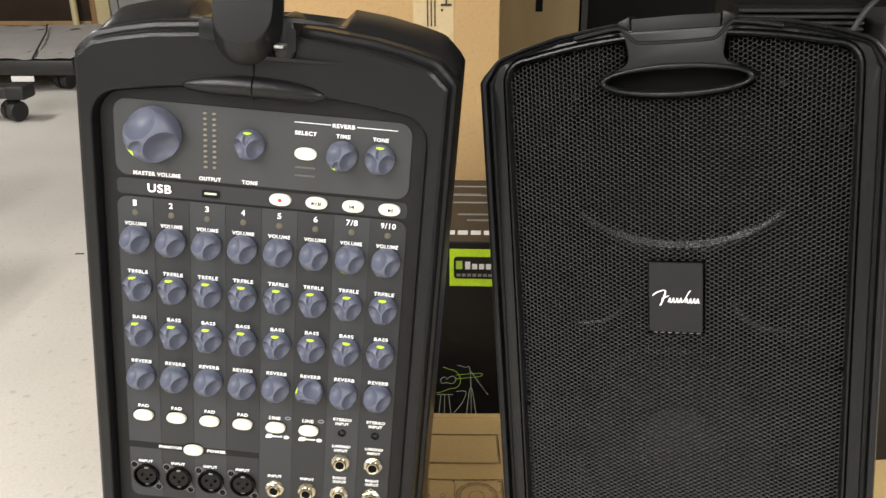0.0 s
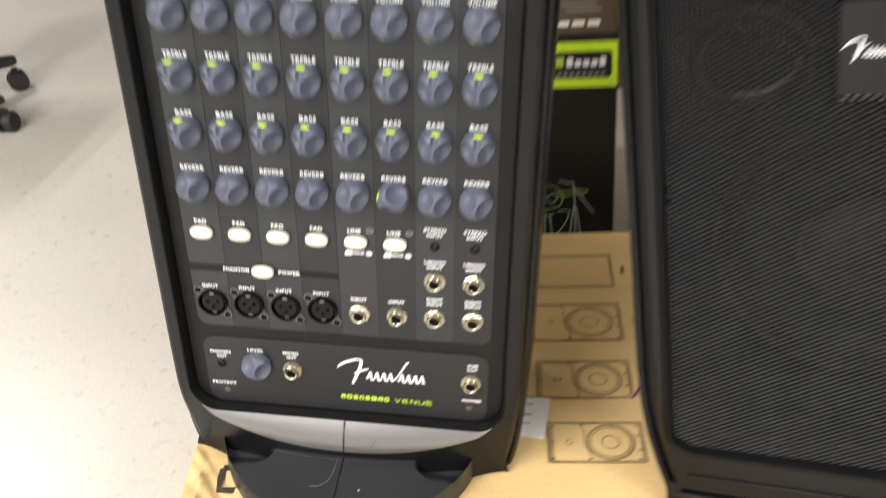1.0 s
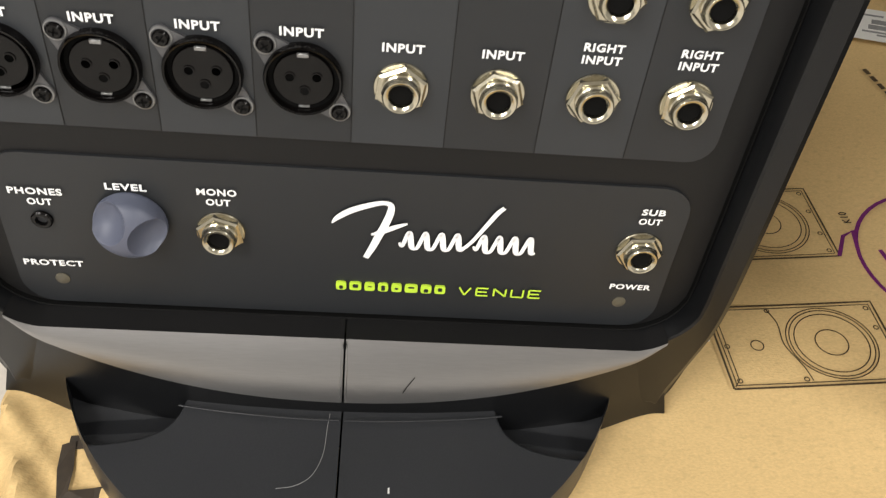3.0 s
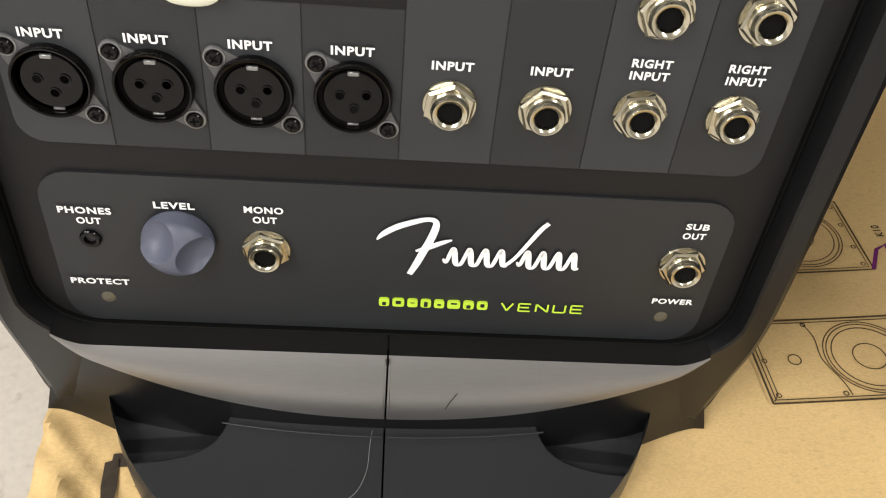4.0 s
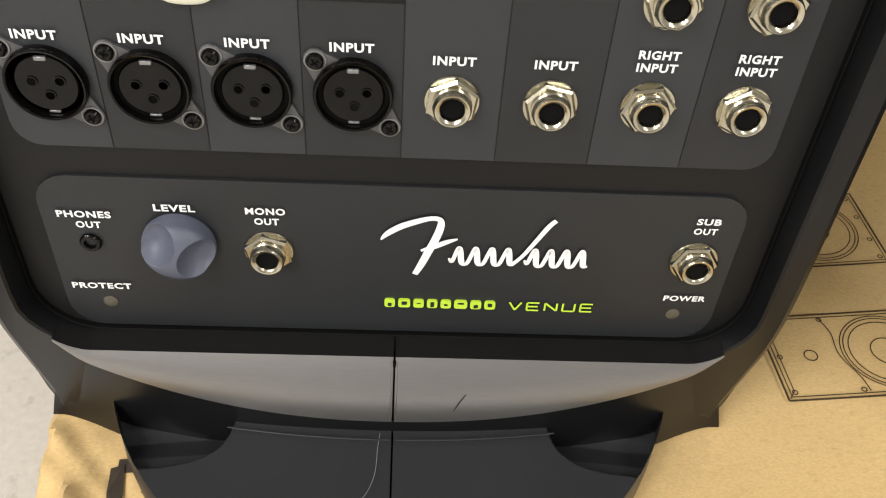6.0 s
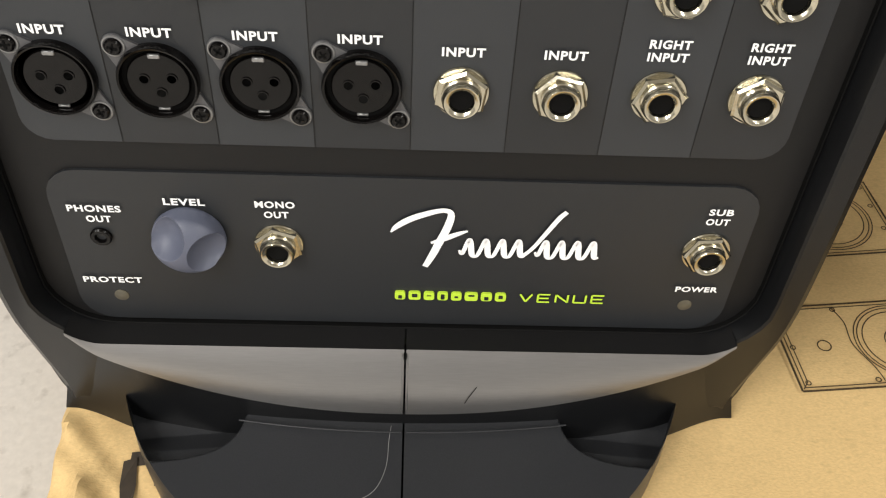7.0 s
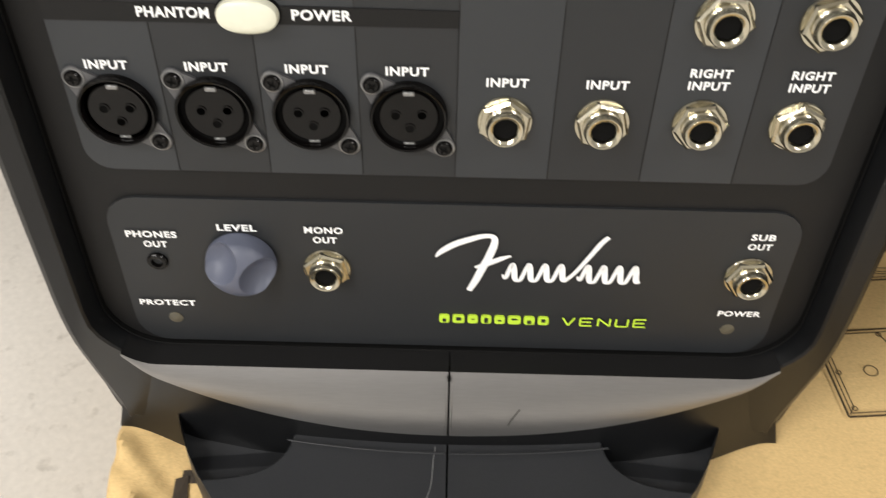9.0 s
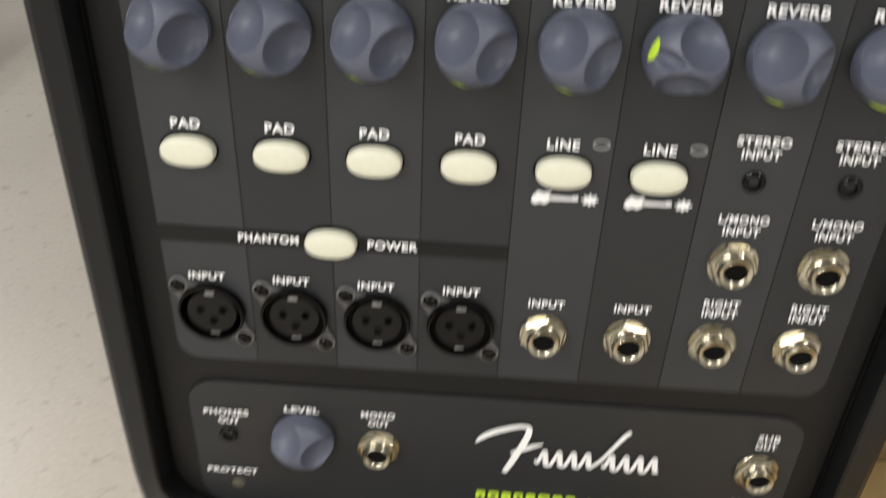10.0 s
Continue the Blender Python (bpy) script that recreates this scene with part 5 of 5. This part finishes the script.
part("handle_tube", sweep([(0.475, 1.10, 0.03), (0.478, 1.11, 0.25), (0.482, 1.12, 0.50)], 0.012, 12), STEEL, truck, "dull grey steel tube")

# ---- office chair base with casters ----
def caster(parent, x, y, r, turn):
    w = part("caster", sweep([(x, y, r * 1.2), (x, y, r * 2.3)], r * 0.3, 10), CHAIRBLK, parent)
    for s in (-1, 1):
        prof = [(r * 0.35, s * r * 0.95), (r * 0.85, s * r * 0.95), (r, s * r * 0.75), (r, s * r * 0.18), (r * 0.4, s * r * 0.12)]
        part("wheel", lathe(prof, 24), RUBBER, w, m=pose(x, y, r, 0, 0, turn))
    part("hood", block(-r * 0.75, r * 0.75, -r * 0.16, r * 0.16, r * 0.9, r * 2.0, r * 0.1, 2), CHAIRBLK, w, m=pose(x, y, 0, 0, 0, turn))
chair = thing("office_chair", pose(0, 0, 0), "black office chair on five twin-wheel casters", "chair")
HX, HY, HRAD = -1.514, 1.426, 0.270
ang0 = math.atan2(1.66 - HY, -1.380 - HX)
for k in range(5):
    a = ang0 - k * 2 * math.pi / 5
    ex, ey = HX + HRAD * math.cos(a), HY + HRAD * math.sin(a)
    loops = []
    for t, hw, hz, zc in ((0.12, 0.030, 0.022, 0.125), (0.5, 0.024, 0.017, 0.110), (0.92, 0.018, 0.014, 0.090), (1.0, 0.012, 0.010, 0.088)):
        cx, cy = HX + HRAD * 1.04 * t * math.cos(a), HY + HRAD * 1.04 * t * math.sin(a)
        loops.append([(cx - hw * u * math.sin(a), cy + hw * u * math.cos(a), zc + hz * v) for u, v in ((1, -1), (1, 0.5), (0.6, 1), (-0.6, 1), (-1, 0.5), (-1, -1))])
    part("leg", loft(loops, cap0=True, cap1=True), CHAIRBLK, chair)
    caster(chair, ex, ey, 0.028, 40 + 50 * k)
part("hub", sweep([(HX, HY, 0.09), (HX, HY, 0.15)], 0.045, 24), CHAIRBLK, chair)
part("gas_column", sweep([(HX, HY, 0.14), (HX, HY, 0.42)], 0.025, 20), CHAIRBLK, chair)
part("seat", block(HX - 0.24, HX + 0.2, HY - 0.23, HY + 0.23, 0.42, 0.50, 0.03, 4), RUBBER, chair)

# ---- rolling stand and low cart by the far side ----
stand = thing("rolling_stand", pose(0.02, -0.09, 0), "black steel rolling stand with a caster under its leg", "stand")
part("leg_bar", block(-2.8, -1.93, 3.16, 3.25, 0.108, 0.162, 0.006, 2), CHAIRBLK, stand)
part("end_cap", block(-1.95, -1.86, 3.15, 3.26, 0.104, 0.166, 0.012, 3), RUBBER, stand)
caster(stand, -1.948, 3.205, 0.047, 60)
part("upright", block(-2.80, -2.72, 3.16, 3.25, 0.10, 1.3, 0.006, 2), CHAIRBLK, stand)
caster(stand, -2.76, 3.205, 0.045, 20)
cart = thing("platform_cart", pose(0.03, -0.12, 0), "low black platform cart covered with grey plastic sheet", "cart")
part("deck_rim", block(-3.5, -1.925, 3.80, 4.98, 0.088, 0.165, 0.006, 2), CHAIRBLK, cart)
bm = bmesh.new()
rows = []
for j in range(19):
    rows.append([bm.verts.new((-3.48 + 1.54 * i / 32, 3.815 + (1.14 - 0.22 * max(0.0, 1 - i / 22)) * j / 18, 0.172 + 0.016 * noise.noise(Vector((i * 0.5, j * 0.6, 1))) + 0.02 * max(0.0, (j - 15) / 3) * noise.noise(Vector((i * 0.9, 3, 4))))) for i in range(33)])
for j in range(18):
    for i in range(32):
        bm.faces.new((rows[j][i], rows[j][i + 1], rows[j + 1][i + 1], rows[j + 1][i]))
part("plastic_sheet", bm, SHEET, cart, "wrinkled pale grey plastic sheet")
for x, y in ((-2.03, 3.90), (-3.4, 3.90), (-2.03, 4.88), (-3.4, 4.88)):
    caster(cart, x, y, 0.045, 70)
part("cable", sweep(curve_pts([(-2.13, 3.80, 0.178), (-2.26, 4.15, 0.190), (-2.42, 4.55, 0.190), (-2.56, 4.85, 0.19)], 8), 0.005, 6), RUBBER, cart, "thin black cable")
part("tag", block(-2.26, -2.14, 3.792, 3.7975, 0.058, 0.086), PAPER, cart, "small white tag", smooth=False)
pole = thing("leaning_pole", pose(0, 0, 0), "ivory painted pole leaning near the cart", "pole")
part("pole", sweep([(-2.585, 5.24, 0.0), (-2.592, 5.26, 0.3), (-2.62, 5.35, 1.5)], 0.022, 14), IVORY, pole)
cab = thing("low_cabinet", pose(0, 0, 0), "dark walnut cabinet on a tan wooden base", "cabinet")
part("base", block(-3.9, -2.51, 5.32, 5.8, 0.0, 0.125, 0.005), OAK, cab)
part("body", block(-3.9, -2.51, 5.33, 5.8, 0.125, 1.1, 0.005), WALNUT, cab)
post = thing("ivory_panel", pose(0, 0, 0), "ivory painted upright panel with grey boards beside the far wall", "panel")
part("panel", block(-2.46, -2.365, 5.30, 5.4, 0, 1.6, 0.006), IVORY, post)
part("wood_strip", block(-2.508, -2.462, 5.32, 5.4, 0, 1.6, 0.004), OAK, post, "tan wooden strip")
for x0, x1 in ((-2.362, -2.31), (-2.303, -1.45)):
    part("grey_board", block(x0, x1, 5.32, 5.4, 0, 1.6, 0.004), GREYBOARD, post, "plain grey board")
fleck = thing("floor_scuff", pose(-0.955, 1.60, 0.0), "small dark scuff mark on the floor", "debris")
part("scuff", block(-0.012, 0.012, -0.004, 0.004, 0.0, 0.0012), PRINT_L, fleck, smooth=False)

# ---- ceiling tube lights ----
for lx, ly in TUBES:
    fix = thing("ceiling_light", pose(lx, ly, CEIL), "white twin-tube ceiling light", "lamp", "ceiling tube lights")
    part("housing", block(-0.24, 0.24, -0.61, 0.61, -0.035, 0.0, 0.004), TILEWHITE, fix)
